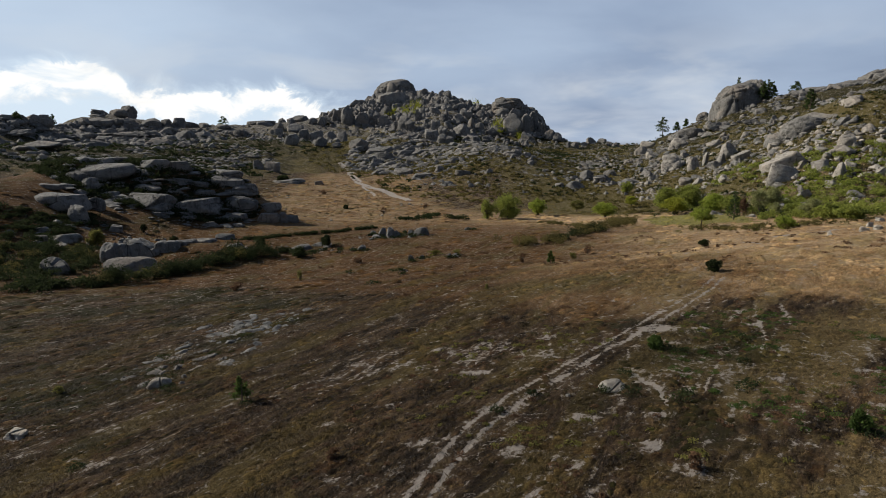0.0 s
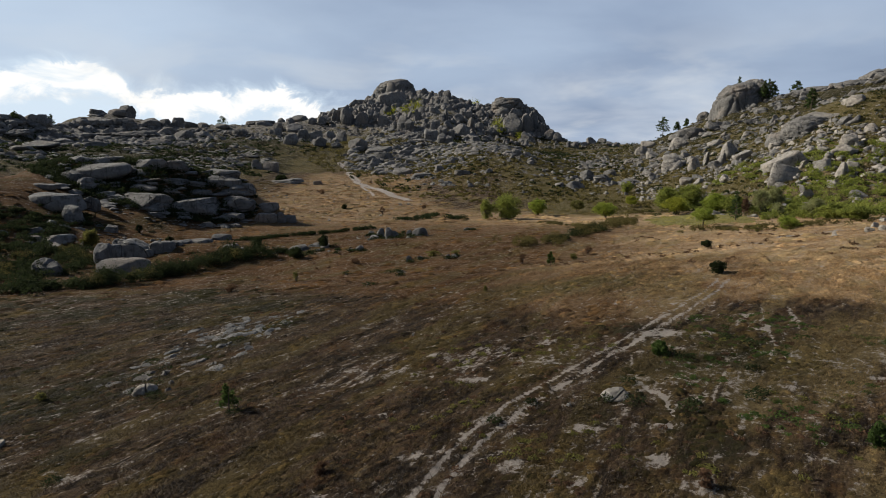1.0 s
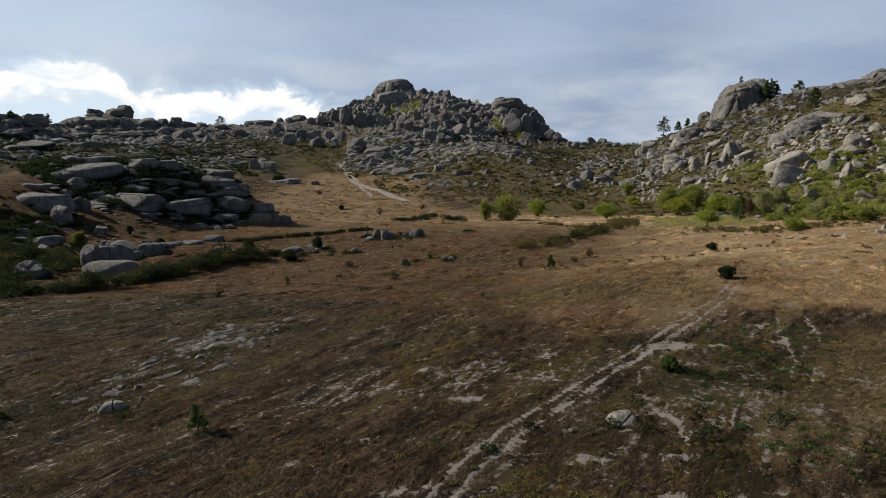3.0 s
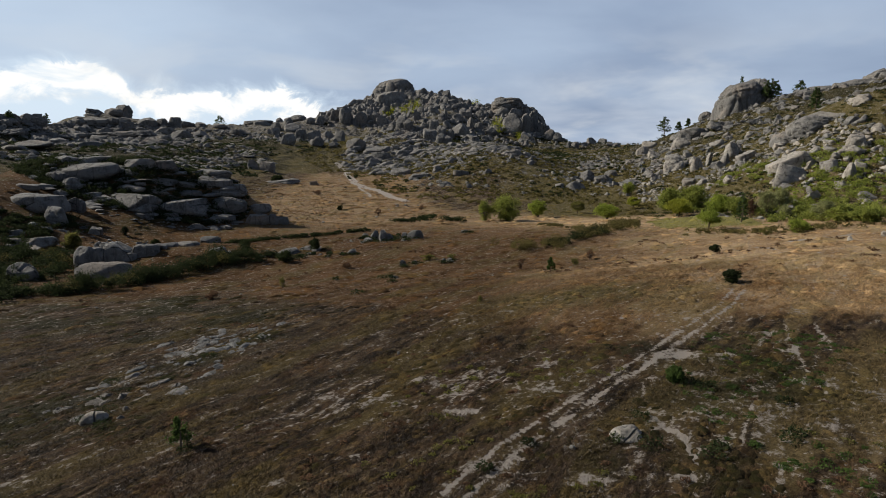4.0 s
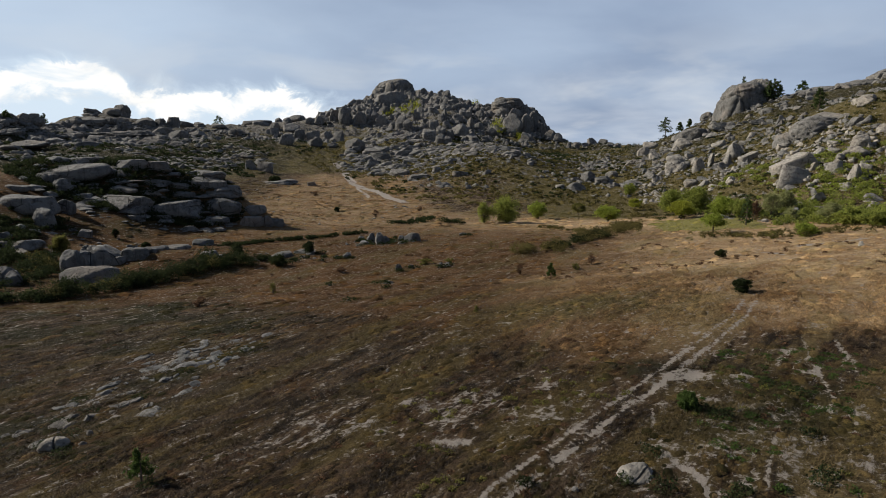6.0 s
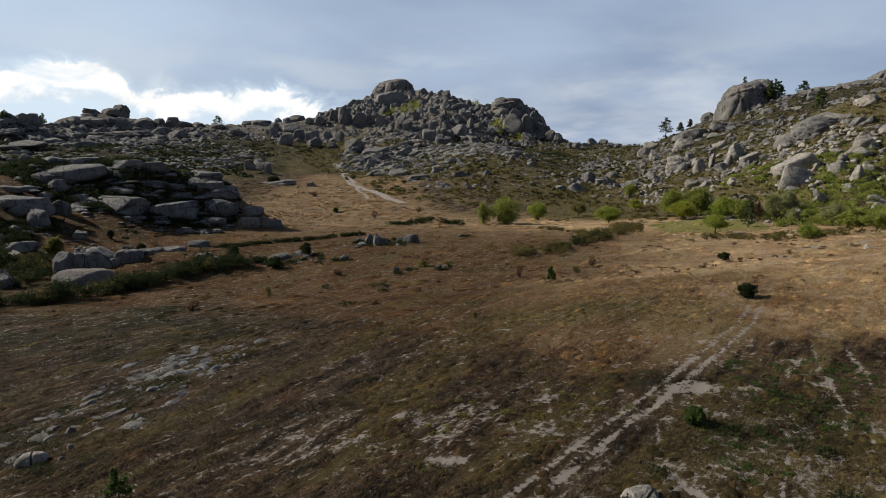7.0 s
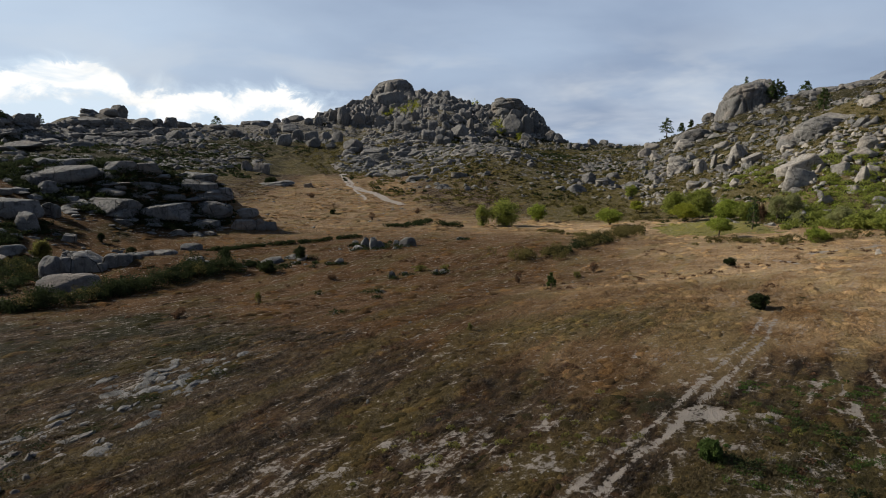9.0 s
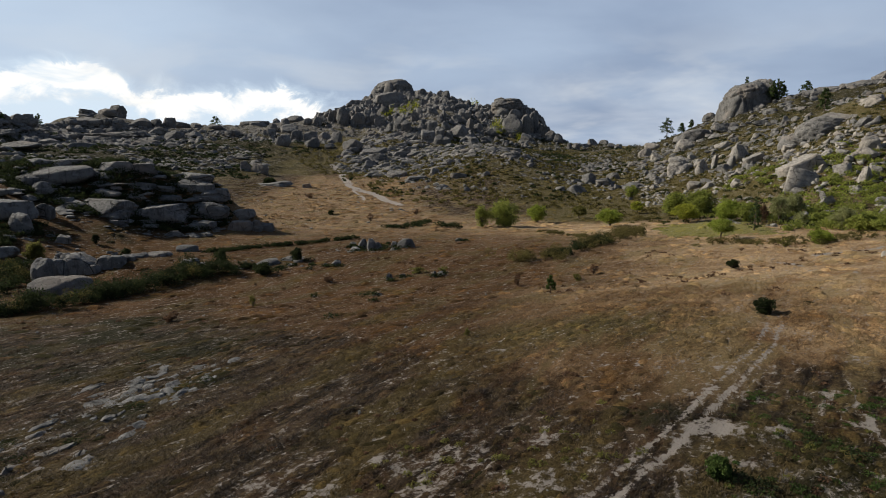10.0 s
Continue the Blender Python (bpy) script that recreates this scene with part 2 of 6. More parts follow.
def moor_colour(n, pos, with_sand):
    """Colours of the turf by the cover painted on the mesh: sand, green, dark heather, dry grass."""
    at = n.add("ShaderNodeAttribute", {"attribute_name": "cover"})
    sep = n.add("ShaderNodeSeparateColor", {}, Color=at.outputs["Color"])
    sand, green, dark = sep.outputs
    dry = at.outputs["Alpha"]
    pale = n.add("ShaderNodeAttribute", {"attribute_name": "pale"}).outputs["Fac"]
    # terraces and wheel lines run along one direction of the slope
    lng = n.add("ShaderNodeVectorMath", {"operation": "DOT_PRODUCT"}, i0=pos, i1=(0.58, 0.81, 0.0)).outputs["Value"]
    wid = n.add("ShaderNodeVectorMath", {"operation": "DOT_PRODUCT"}, i0=pos, i1=(0.81, -0.58, 0.0)).outputs["Value"]
    run = n.add("ShaderNodeCombineXYZ", {}, X=n.math("MULTIPLY", lng, 0.30), Y=wid, Z=0.0).outputs[0]
    n1 = n.noise(pos, 0.12, 6, 0.62, 0.6)
    n2 = n.noise(run, 0.60, 7, 0.70, 0.5)
    n3 = n.math("ADD", n.math("MULTIPLY", n.noise(run, 2.2, 5, 0.7, 0.4), 0.55), n.math("MULTIPLY", n.noise(pos, 2.6, 5, 0.7, 0.3), 0.45))
    n4 = n.noise(pos, 8.0, 4, 0.74)
    drift = n.noise(run, 0.17, 5, 0.6, 0.6)
    stain = n.noise(pos, 0.23, 5, 0.62, 0.8)
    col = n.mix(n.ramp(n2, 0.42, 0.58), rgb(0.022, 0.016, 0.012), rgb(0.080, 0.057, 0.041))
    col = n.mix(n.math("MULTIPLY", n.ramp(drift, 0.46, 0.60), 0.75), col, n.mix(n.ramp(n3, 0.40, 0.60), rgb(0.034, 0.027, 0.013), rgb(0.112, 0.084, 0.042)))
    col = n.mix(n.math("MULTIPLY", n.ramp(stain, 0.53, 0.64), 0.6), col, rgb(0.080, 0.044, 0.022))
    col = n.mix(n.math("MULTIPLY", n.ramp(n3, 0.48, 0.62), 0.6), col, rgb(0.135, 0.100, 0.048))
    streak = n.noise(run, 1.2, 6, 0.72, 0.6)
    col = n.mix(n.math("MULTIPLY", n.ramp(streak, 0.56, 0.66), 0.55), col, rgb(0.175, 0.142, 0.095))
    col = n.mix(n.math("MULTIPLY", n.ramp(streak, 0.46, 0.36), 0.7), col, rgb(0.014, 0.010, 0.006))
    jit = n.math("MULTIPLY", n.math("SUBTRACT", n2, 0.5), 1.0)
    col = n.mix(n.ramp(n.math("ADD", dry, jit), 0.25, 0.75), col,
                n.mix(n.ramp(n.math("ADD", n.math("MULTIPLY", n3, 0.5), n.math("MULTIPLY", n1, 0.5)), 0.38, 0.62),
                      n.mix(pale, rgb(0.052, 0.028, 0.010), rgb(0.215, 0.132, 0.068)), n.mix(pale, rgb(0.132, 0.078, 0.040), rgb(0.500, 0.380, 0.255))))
    col = n.mix(n.math("MULTIPLY", n.ramp(drift, 0.49, 0.60), 0.65), col, n.mix(pale, rgb(0.090, 0.070, 0.030), rgb(0.310, 0.245, 0.145)))
    col = n.mix(n.ramp(n.math("ADD", green, jit), 0.3, 0.8), col,
                n.mix(n.ramp(n3, 0.36, 0.64), rgb(0.042, 0.039, 0.015), rgb(0.148, 0.122, 0.052)))
    col = n.mix(n.ramp(green, 0.90, 1.15), col, n.mix(n.ramp(n3, 0.35, 0.65), rgb(0.150, 0.150, 0.045), rgb(0.250, 0.230, 0.085)))
    col = n.mix(n.ramp(n.math("ADD", dark, n.math("MULTIPLY", n.math("SUBTRACT", n3, 0.5), 1.2)), 0.35, 0.75), col,
                n.mix(n.ramp(n4, 0.3, 0.7), rgb(0.016, 0.015, 0.007), rgb(0.046, 0.044, 0.018)))
    col = n.mix(1.0, col, rgb(1.05, 1.02, 0.92), "MULTIPLY")
    if with_sand:
        fleck = n.math("ADD", n.math("MULTIPLY", n.noise(run, 1.2, 6, 0.70, 0.6), 0.45), n.math("MULTIPLY", n.noise(pos, 1.9, 6, 0.72, 0.4), 0.55))
        jit3 = n.math("MULTIPLY", n.math("SUBTRACT", fleck, 0.5), 3.6)
        smask = n.ramp(n.math("ADD", sand, jit3), 0.32, 0.62)
        rock = n.add("ShaderNodeAttribute", {"attribute_name": "bare"}).outputs["Fac"]
        rmask = n.ramp(n.math("ADD", rock, n.math("MULTIPLY", n.math("SUBTRACT", n1, 0.5), 1.6)), 0.42, 0.56)
        stone = n.mix(n.ramp(n2, 0.35, 0.65), rgb(0.060, 0.060, 0.058), rgb(0.230, 0.215, 0.190))
        col = n.mix(rmask, col, stone)
        col = n.mix(smask, col, n.mix(n.ramp(n4, 0.3, 0.7), rgb(0.24, 0.214, 0.190), rgb(0.50, 0.460, 0.420)))
    col = n.mix(n.math("MULTIPLY", n.ramp(n4, 0.38, 0.64), 0.75), col, n.mix(1.0, col, rgb(0.42, 0.38, 0.33), "MULTIPLY"))
    return col, n3, n4


def make_ground():
    m, n, out = material("moor_ground")
    pos = n.add("ShaderNodeNewGeometry").outputs["Position"]
    col, n3, n4 = moor_colour(n, pos, True)
    hgt = n.math("ADD", n.math("MULTIPLY", n3, 0.9), n.math("MULTIPLY", n4, 0.5))
    finish(n, out, col, 0.97, hgt, 1.0, 0.75, spec=0.07)
    return m


def make_turf():
    m, n, out = material("moor_grass")
    pos = n.add("ShaderNodeNewGeometry").outputs["Position"]
    isl = n.add("ShaderNodeNewGeometry").outputs["Random Per Island"]
    col, n3, n4 = moor_colour(n, pos, False)
    col = n.mix(1.0, col, n.mix(isl, rgb(0.85, 0.82, 0.76), rgb(1.7, 1.60, 1.35)), "MULTIPLY")
    b = n.add("ShaderNodeBsdfPrincipled", {}, Base_Color=col, Roughness=0.8)
    tr = n.add("ShaderNodeBsdfTranslucent", {}, Color=col)
    mixed = n.add("ShaderNodeMixShader", {}, i0=0.45, i1=b.outputs[0], i2=tr.outputs[0])
    n.put(out, "Surface", mixed.outputs[0])
    return m


def make_leaf(name, dark, light, thin=0.35):
    m, n, out = material(name)
    isl = n.add("ShaderNodeNewGeometry").outputs["Random Per Island"]
    pos = n.add("ShaderNodeNewGeometry").outputs["Position"]
    patch = n.ramp(n.noise(pos, 0.35, 4, 0.6), 0.35, 0.65)
    col = n.mix(n.math("MULTIPLY", n.math("ADD", isl, patch), 0.5), rgb(*dark), rgb(*light))
    b = n.add("ShaderNodeBsdfPrincipled", {}, Base_Color=col, Roughness=0.9)
    b.inputs["Specular IOR Level"].default_value = 0.08
    tr = n.add("ShaderNodeBsdfTranslucent", {}, Color=col)
    mixed = n.add("ShaderNodeMixShader", {}, i0=thin, i1=b.outputs[0], i2=tr.outputs[0])
    n.put(out, "Surface", mixed.outputs[0])
    return m


def make_bark():
    m, n, out = material("bark")
    pos = n.add("ShaderNodeNewGeometry").outputs["Position"]
    k = n.noise(pos, 7.0, 5, 0.7, 0.8)
    finish(n, out, n.mix(k, rgb(0.035, 0.026, 0.02), rgb(0.16, 0.13, 0.10)), 0.95, k, 0.8, 0.04, spec=0.1)
    return m


def make_masonry():
    m, n, out = material("hut_masonry")
    pos = n.add("ShaderNodeNewGeometry").outputs["Position"]
    k = n.noise(pos, 1.4, 5, 0.7)
    finish(n, out, n.mix(k, rgb(0.12, 0.115, 0.105), rgb(0.30, 0.28, 0.25)), 0.95, k, 0.8, 0.1, spec=0.1)
    return m


def make_mound():
    m, n, out = material("heather_cushion")
    pos = n.add("ShaderNodeNewGeometry").outputs["Position"]
    isl = n.add("ShaderNodeNewGeometry").outputs["Random Per Island"]
    col, n3, n4 = moor_colour(n, pos, False)
    col = n.mix(1.0, col, n.mix(isl, rgb(0.62, 0.64, 0.62), rgb(1.60, 1.52, 1.36)), "MULTIPLY")
    fuzz = n.math("ADD", n4, n.math("MULTIPLY", n.noise(pos, 22.0, 3, 0.7), 0.6))
    finish(n, out, col, 0.95, fuzz, 1.0, 0.25, spec=0.05)
    return m


GRANITE = make_granite("granite", 0.06)
# pale rock, lightened further to paint in the sun on the eastern hillside
PALER = make_granite("pale_granite", 0.46)
# grey rock, its colour multiplied down to paint in cloud shade on the far hills
DULL = make_granite("dull_granite", 0.14, 0.86)
WARM = make_granite("warm_granite", 0.27)
BRIGHT = make_granite("bright_granite", 0.70)
GROUND = make_ground()
TURF = make_turf()
MOUND = make_mound()
BARK = make_bark()
MASONRY = make_masonry()
GORSE = make_leaf("gorse_leaf", (0.013, 0.019, 0.009), (0.046, 0.060, 0.022))
OLIVE = make_leaf("olive_scrub_leaf", (0.070, 0.070, 0.019), (0.215, 0.202, 0.062), 0.5)
BROWNOLIVE = make_leaf("brown_olive_leaf", (0.042, 0.037, 0.014), (0.175, 0.150, 0.052), 0.45)
FRESH = make_leaf("fresh_green_leaf", (0.110, 0.145, 0.024), (0.330, 0.385, 0.066), 0.50)
MIDGREEN = make_leaf("mid_green_leaf", (0.095, 0.118, 0.026), (0.325, 0.355, 0.080), 0.50)
BROOM = make_leaf("young_broom_leaf", (0.028, 0.050, 0.014), (0.085, 0.125, 0.032), 0.35)
YELLOW = make_leaf("yellow_green_leaf", (0.170, 0.190, 0.025), (0.360, 0.370, 0.055), 0.5)
GREYGREEN = make_leaf("grey_green_leaf", (0.145, 0.155, 0.065), (0.350, 0.360, 0.160), 0.5)
PINE = make_leaf("pine_needle", (0.030, 0.048, 0.016), (0.095, 0.130, 0.045), 0.4)
RUSSET = make_leaf("russet_heather_leaf", (0.060, 0.036, 0.022), (0.165, 0.098, 0.058))

# ---- ground: one sheet out to the horizon ----


def near_line(x, y, pts):
    """Distance to a chain of points."""
    best = np.full(np.shape(x), 1e9)
    for (ax, ay), (bx, by) in zip(pts, pts[1:]):
        dx, dy = bx - ax, by - ay
        t = np.clip(((x - ax) * dx + (y - ay) * dy) / (dx * dx + dy * dy), 0, 1)
        best = np.minimum(best, np.hypot(x - ax - t * dx, y - ay - t * dy))
    return best


RUT_LEFT = [(-9.0, 12.0), (-1.9, 29.8), (0.6, 36.3), (2.5, 39.7), (4.7, 42.7), (9.6, 48.3), (12.9, 52.0), (16.4, 55.4), (22.4, 62.8), (29.9, 71.4), (34.4, 78.7)]
RUT_RIGHT = [(x_ + 0.95, y_ - 0.72) for x_, y_ in RUT_LEFT]      # the other wheel, 1.2 m beside it
TRACKS = [[(32.3, 63.7), (29.6, 57.8), (28.1, 53.6), (27.4, 51.4), (25.1, 47.7), (23.0, 44.8)],
          [(34.1, 62.1), (32.8, 58.6), (30.9, 53.9), (30.4, 50.0)], [(17.0, 38.5), (18.1, 41.6), (19.9, 44.4), (21.8, 47.1)],
          [(9.9, 58.9), (9.6, 54.4), (9.1, 51.1)], [(14.5, 38.0), (15.0, 42.0), (14.0, 46.0), (15.5, 51.0)]]
HILL_BRANCH = [(-74.3, 505.5), (-62.5, 445.7), (-48.5, 391.0), (-41.6, 367.6), (-37.8, 348.1)]
HILL_PATH = [(-84.4, 522.1), (-74.5, 507.2), (-66.2, 462.6), (-53.4, 411.9), (-44.2, 392.0), (-36.5, 379.3), (-27.3, 351.7), (-18.4, 331.3)]
PALE_LINE = [(61.0, 127.3), (60.9, 124.4), (60.3, 120.9), (59.3, 116.9)]
FIELD_TRACK = [(70.6, 131.5), (75.6, 133.1), (79.7, 133.2), (85.6, 136.2)]
# bare sandy spots: x, y, radius, strength
SAND = [(19.8, 56.3, 2.2, 0.9), (19.6, 51.6, 1.0, 0.6), (-7.8, 41.0, 1.0, 0.6), (-3.9, 43.4, 1.2, 0.5), (-1.5, 36.3, 1.6, 0.5), (-0.2, 56.0, 1.8, 0.5),
        (3.0, 48.5, 1.5, 0.6), (2.2, 52.0, 1.6, 0.5), (4.1, 34.0, 1.5, 0.55), (9.0, 38.5, 2.0, 0.6), (9.3, 56.2, 1.0, 0.6), (8.9, 51.2, 1.6, 0.6),
        (13.8, 37.6, 1.4, 0.55), (11.8, 33.5, 1.6, 0.55), (27.3, 51.5, 1.0, 0.6), (17.5, 41.7, 1.3, 0.5), (24.1, 42.3, 1.4, 0.45), (30.0, 42.8, 1.2, 0.6)]
SAND_BEYOND = [(26.7, 36.8, 1.2, 0.6), (19.9, 32.6, 1.3, 0.5), (12.9, 30.5, 1.5, 0.5), (-5.8, 32.7, 1.6, 0.5), (27.9, 55.0, 1.3, 0.6), (29.0, 60.0, 1.6, 0.5),
               (20.8, 60.5, 1.0, 0.5), (35.0, 66.8, 2.5, 0.4), (23.4, 55.5, 1.6, 0.45), (5.0, 54.2, 1.6, 0.5), (16.2, 51.4, 1.2, 0.5), (14.5, 46.0, 2.0, 0.45),
               (-30.0, 66.0, 3.5, 0.46), (-27.0, 77.0, 3.5, 0.46), (-22.0, 83.0, 3.0, 0.46), (-50.0, 76.5, 3.0, 0.4), (-23.0, 38.5, 2.0, 0.5), (-32.8, 44.8, 1.6, 0.4)]
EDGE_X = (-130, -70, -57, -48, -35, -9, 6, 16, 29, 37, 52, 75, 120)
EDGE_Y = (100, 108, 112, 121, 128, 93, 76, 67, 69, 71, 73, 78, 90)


def meadow_at(x, y):
    """The short green turf round the small tree."""
    return np.exp(-((x - 86 - 0.25 * (y - 215)) / 17) ** 4 - ((y - 215) / 34) ** 4)


def ground_cover(x, y):
    r = np.hypot(x, y)
    foot = np.exp(-((x - 48) / 92) ** 4 - ((y - 520) / 165) ** 4)
    stony = np.maximum(rockiness(x, y), 0.8 * foot)
    wob = fbm(x, y, 16, 4, 21) - 0.5
    wide = fbm(x, y, 55, 3, 31) - 0.5
    # splits heather moor from dry field; painted cloud shade darkens the near side too
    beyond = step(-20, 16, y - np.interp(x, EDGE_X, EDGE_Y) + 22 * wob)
    # sand
    rough = 0.30 * (fbm(x, y, 2.5, 3, 41) - 0.5)
    sand = np.zeros_like(x)
    for chain, torn in ((RUT_LEFT, 1.2), (RUT_RIGHT, 2.1)):
        fade = 1 - 0.25 * step(56, 78, y)
        sand = np.maximum(sand, 0.82 * fade * np.exp(-(near_line(x, y, chain) / (0.20 + 0.001 * y)) ** 2) + torn * rough)
    for chain in TRACKS:
        sand = np.maximum(sand, 0.60 * np.exp(-(near_line(x + 0.5 * (fbm(x, y, 2.2, 2, 48) - 0.5), y, chain) / 0.24) ** 2) + 2.2 * rough)
    for chain, wide_, k in ((HILL_PATH, 2.0, 1.75), (HILL_BRANCH, 0.9, 1.15)):
        sand = np.maximum(sand, (k + 2.0 * (fbm(x, y, 6, 3, 43) - 0.5)) * np.exp(-(near_line(x + 3 * (fbm(x, y, 14, 2, 44) - 0.5), y, chain) / wide_) ** 2))
    sand = np.maximum(sand, 1.3 * np.exp(-(near_line(x, y, PALE_LINE) / 0.4) ** 2))
    sand = np.maximum(sand, (0.75 + 1.5 * rough) * np.exp(-(near_line(x, y + 3 * (fbm(x, y, 8, 2, 49) - 0.5), FIELD_TRACK) / 0.9) ** 2))
    for u, v, rad, k in SAND + SAND_BEYOND:
        sand = np.maximum(sand, k * np.exp(-((x - u) / rad) ** 2 - ((y - v) / rad / 0.7) ** 2) + rough * 0.6)
    worn = np.exp(-((x - 0.5 * y + 12) / 14) ** 2) + 0.6 * np.exp(-((x - 26) / 9) ** 2 - ((y - 50) / 16) ** 2)
    sand = np.maximum(sand, (0.28 * np.clip(worn, 0, 1) + 0.9 * rough) * (1 - beyond))
    sand = np.maximum(sand, 0.20 + (rough + 0.35 * (fbm(x, y, 11, 2, 46) - 0.42) * step(-60, 4, x)) * (1 - beyond))
    # dry grass on the open field and on the tongue that climbs to the path
    tongue = np.exp(-((x + 55 + 0.1 * (y - 380)) / 48) ** 4 - ((y - 370) / 130) ** 4)
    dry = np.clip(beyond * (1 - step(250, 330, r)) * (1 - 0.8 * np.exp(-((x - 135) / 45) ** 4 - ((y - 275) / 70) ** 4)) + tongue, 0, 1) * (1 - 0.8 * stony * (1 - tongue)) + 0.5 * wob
    # green: meadow by the trees, olive turf of the hills, streaks on the moor
    meadow = meadow_at(x, y)
    green = 0.62 * stony + 0.9 * wide + 0.25
    green = np.where(beyond > 0.5, green - 0.25 + 0.75 * step(-10, 40, x - 30) * step(255, 300, y), green - 0.05)
    olive = 1.3 * np.exp(-((x - 17) / 22) ** 2 - ((y - 82) / 11) ** 2) + np.exp(-((x + 28) / 14) ** 2 - ((y - 92) / 14) ** 2)
    gorse = np.exp(-((x - 135) / 50) ** 4 - ((y - 265) / 75) ** 4)
    upland = step(400, 520, r)
    green = green + 0.55 * np.exp(-((x - 24) / 10) ** 2 - ((y - 45) / 15) ** 2) + 0.5 * olive - 0.5 * tongue + 0.5 * gorse + 0.35 * upland
    green = np.where(meadow + 0.9 * (fbm(x, y, 7, 3, 47) - 0.5) > 0.5, 1.2, np.clip(green, 0, 0.82))
    # dark heather; the cloud shade on near and western ground is painted in with it
    dark = 0.42 * stony * (1 - 0.8 * tongue) + 1.1 * (fbm(x, y, 6, 4, 51) - 0.5)
    dark = dark + upland * (0.16 + 0.22 * step(-120, -200, x) + 0.22 * step(40, 80, x) * step(900, 750, y)) * (1 - tongue)
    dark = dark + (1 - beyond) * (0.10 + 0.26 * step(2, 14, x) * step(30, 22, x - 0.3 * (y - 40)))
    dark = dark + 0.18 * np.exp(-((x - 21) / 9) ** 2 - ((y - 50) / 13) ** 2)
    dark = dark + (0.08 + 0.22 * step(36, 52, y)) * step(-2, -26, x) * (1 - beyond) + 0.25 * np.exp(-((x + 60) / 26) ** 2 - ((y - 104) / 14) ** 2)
    dark = dark + 0.42 * np.exp(-((x - 72) / 62) ** 4 - ((y - 610) / 170) ** 4)
    dark = dark - 0.45 * np.exp(-((x - 158) / 42) ** 2 - ((y - 262) / 50) ** 2)
    straw = step(15, 25, x - 0.1 * (y - 40)) * step(50, 38, y)
    rim = np.exp(-((x - 38) / 13) ** 2 - ((y - 68) / 8) ** 2)
    dry = np.clip(dry, 0, 1) + 0.36 * straw + 0.60 * rim
    dark = dark - 0.5 * rim
    green = green - 0.25 * straw
    sand = np.maximum(sand, straw * (0.30 + rough))
    dark = dark - 0.75 * straw
    dark = dark + 0.55 * np.exp(-((x + 98) / 30) ** 4 - ((y - 210) / 26) ** 4) + 0.4 * np.exp(-((x + 92) / 20) ** 2 - ((y - 148) / 24) ** 2)
    dark = dark + 0.5 * np.exp(-((x + 275) / 125) ** 4 - ((y - 510) / 130) ** 4) + 0.25 * np.exp(-((x + 25) / 7) ** 2 - ((y - 68) / 12) ** 2)
    dark = np.where(beyond > 0.5, dark - 0.12 - 0.6 * meadow, dark)
    return np.clip(np.stack([sand, green, dark, dry], -1), 0, 1.2)


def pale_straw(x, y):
    """The dry grass turns from russet in the west to pale straw in the east and on the tongue below the path; cloud
    shade in the west is painted into this change.
    """
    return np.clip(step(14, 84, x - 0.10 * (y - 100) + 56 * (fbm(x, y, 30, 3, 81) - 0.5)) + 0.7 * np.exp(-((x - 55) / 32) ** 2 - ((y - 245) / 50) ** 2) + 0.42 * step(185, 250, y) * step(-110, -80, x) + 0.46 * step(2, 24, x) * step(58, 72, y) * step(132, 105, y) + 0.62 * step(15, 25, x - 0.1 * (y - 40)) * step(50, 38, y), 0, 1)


def bare_rock(x, y):
    """Where bedrock shows between the boulders: the upper slopes, the ridges and the outcrop."""
    z = height(x, y)
    high = step(2, 40, z) * rockiness(x, y)
    knob = np.exp(-((x + 98) / 26) ** 4 - ((y - 216) / 20) ** 4)
    foot = np.exp(-((x - 48) / 92) ** 4 - ((y - 520) / 165) ** 4)
    return np.clip(0.58 * np.maximum(high * (1 - 0.6 * step(110, 170, x)), 0.65 * foot) + 0.35 * knob, 0, 1) * step(150, 240, np.hypot(x, y))


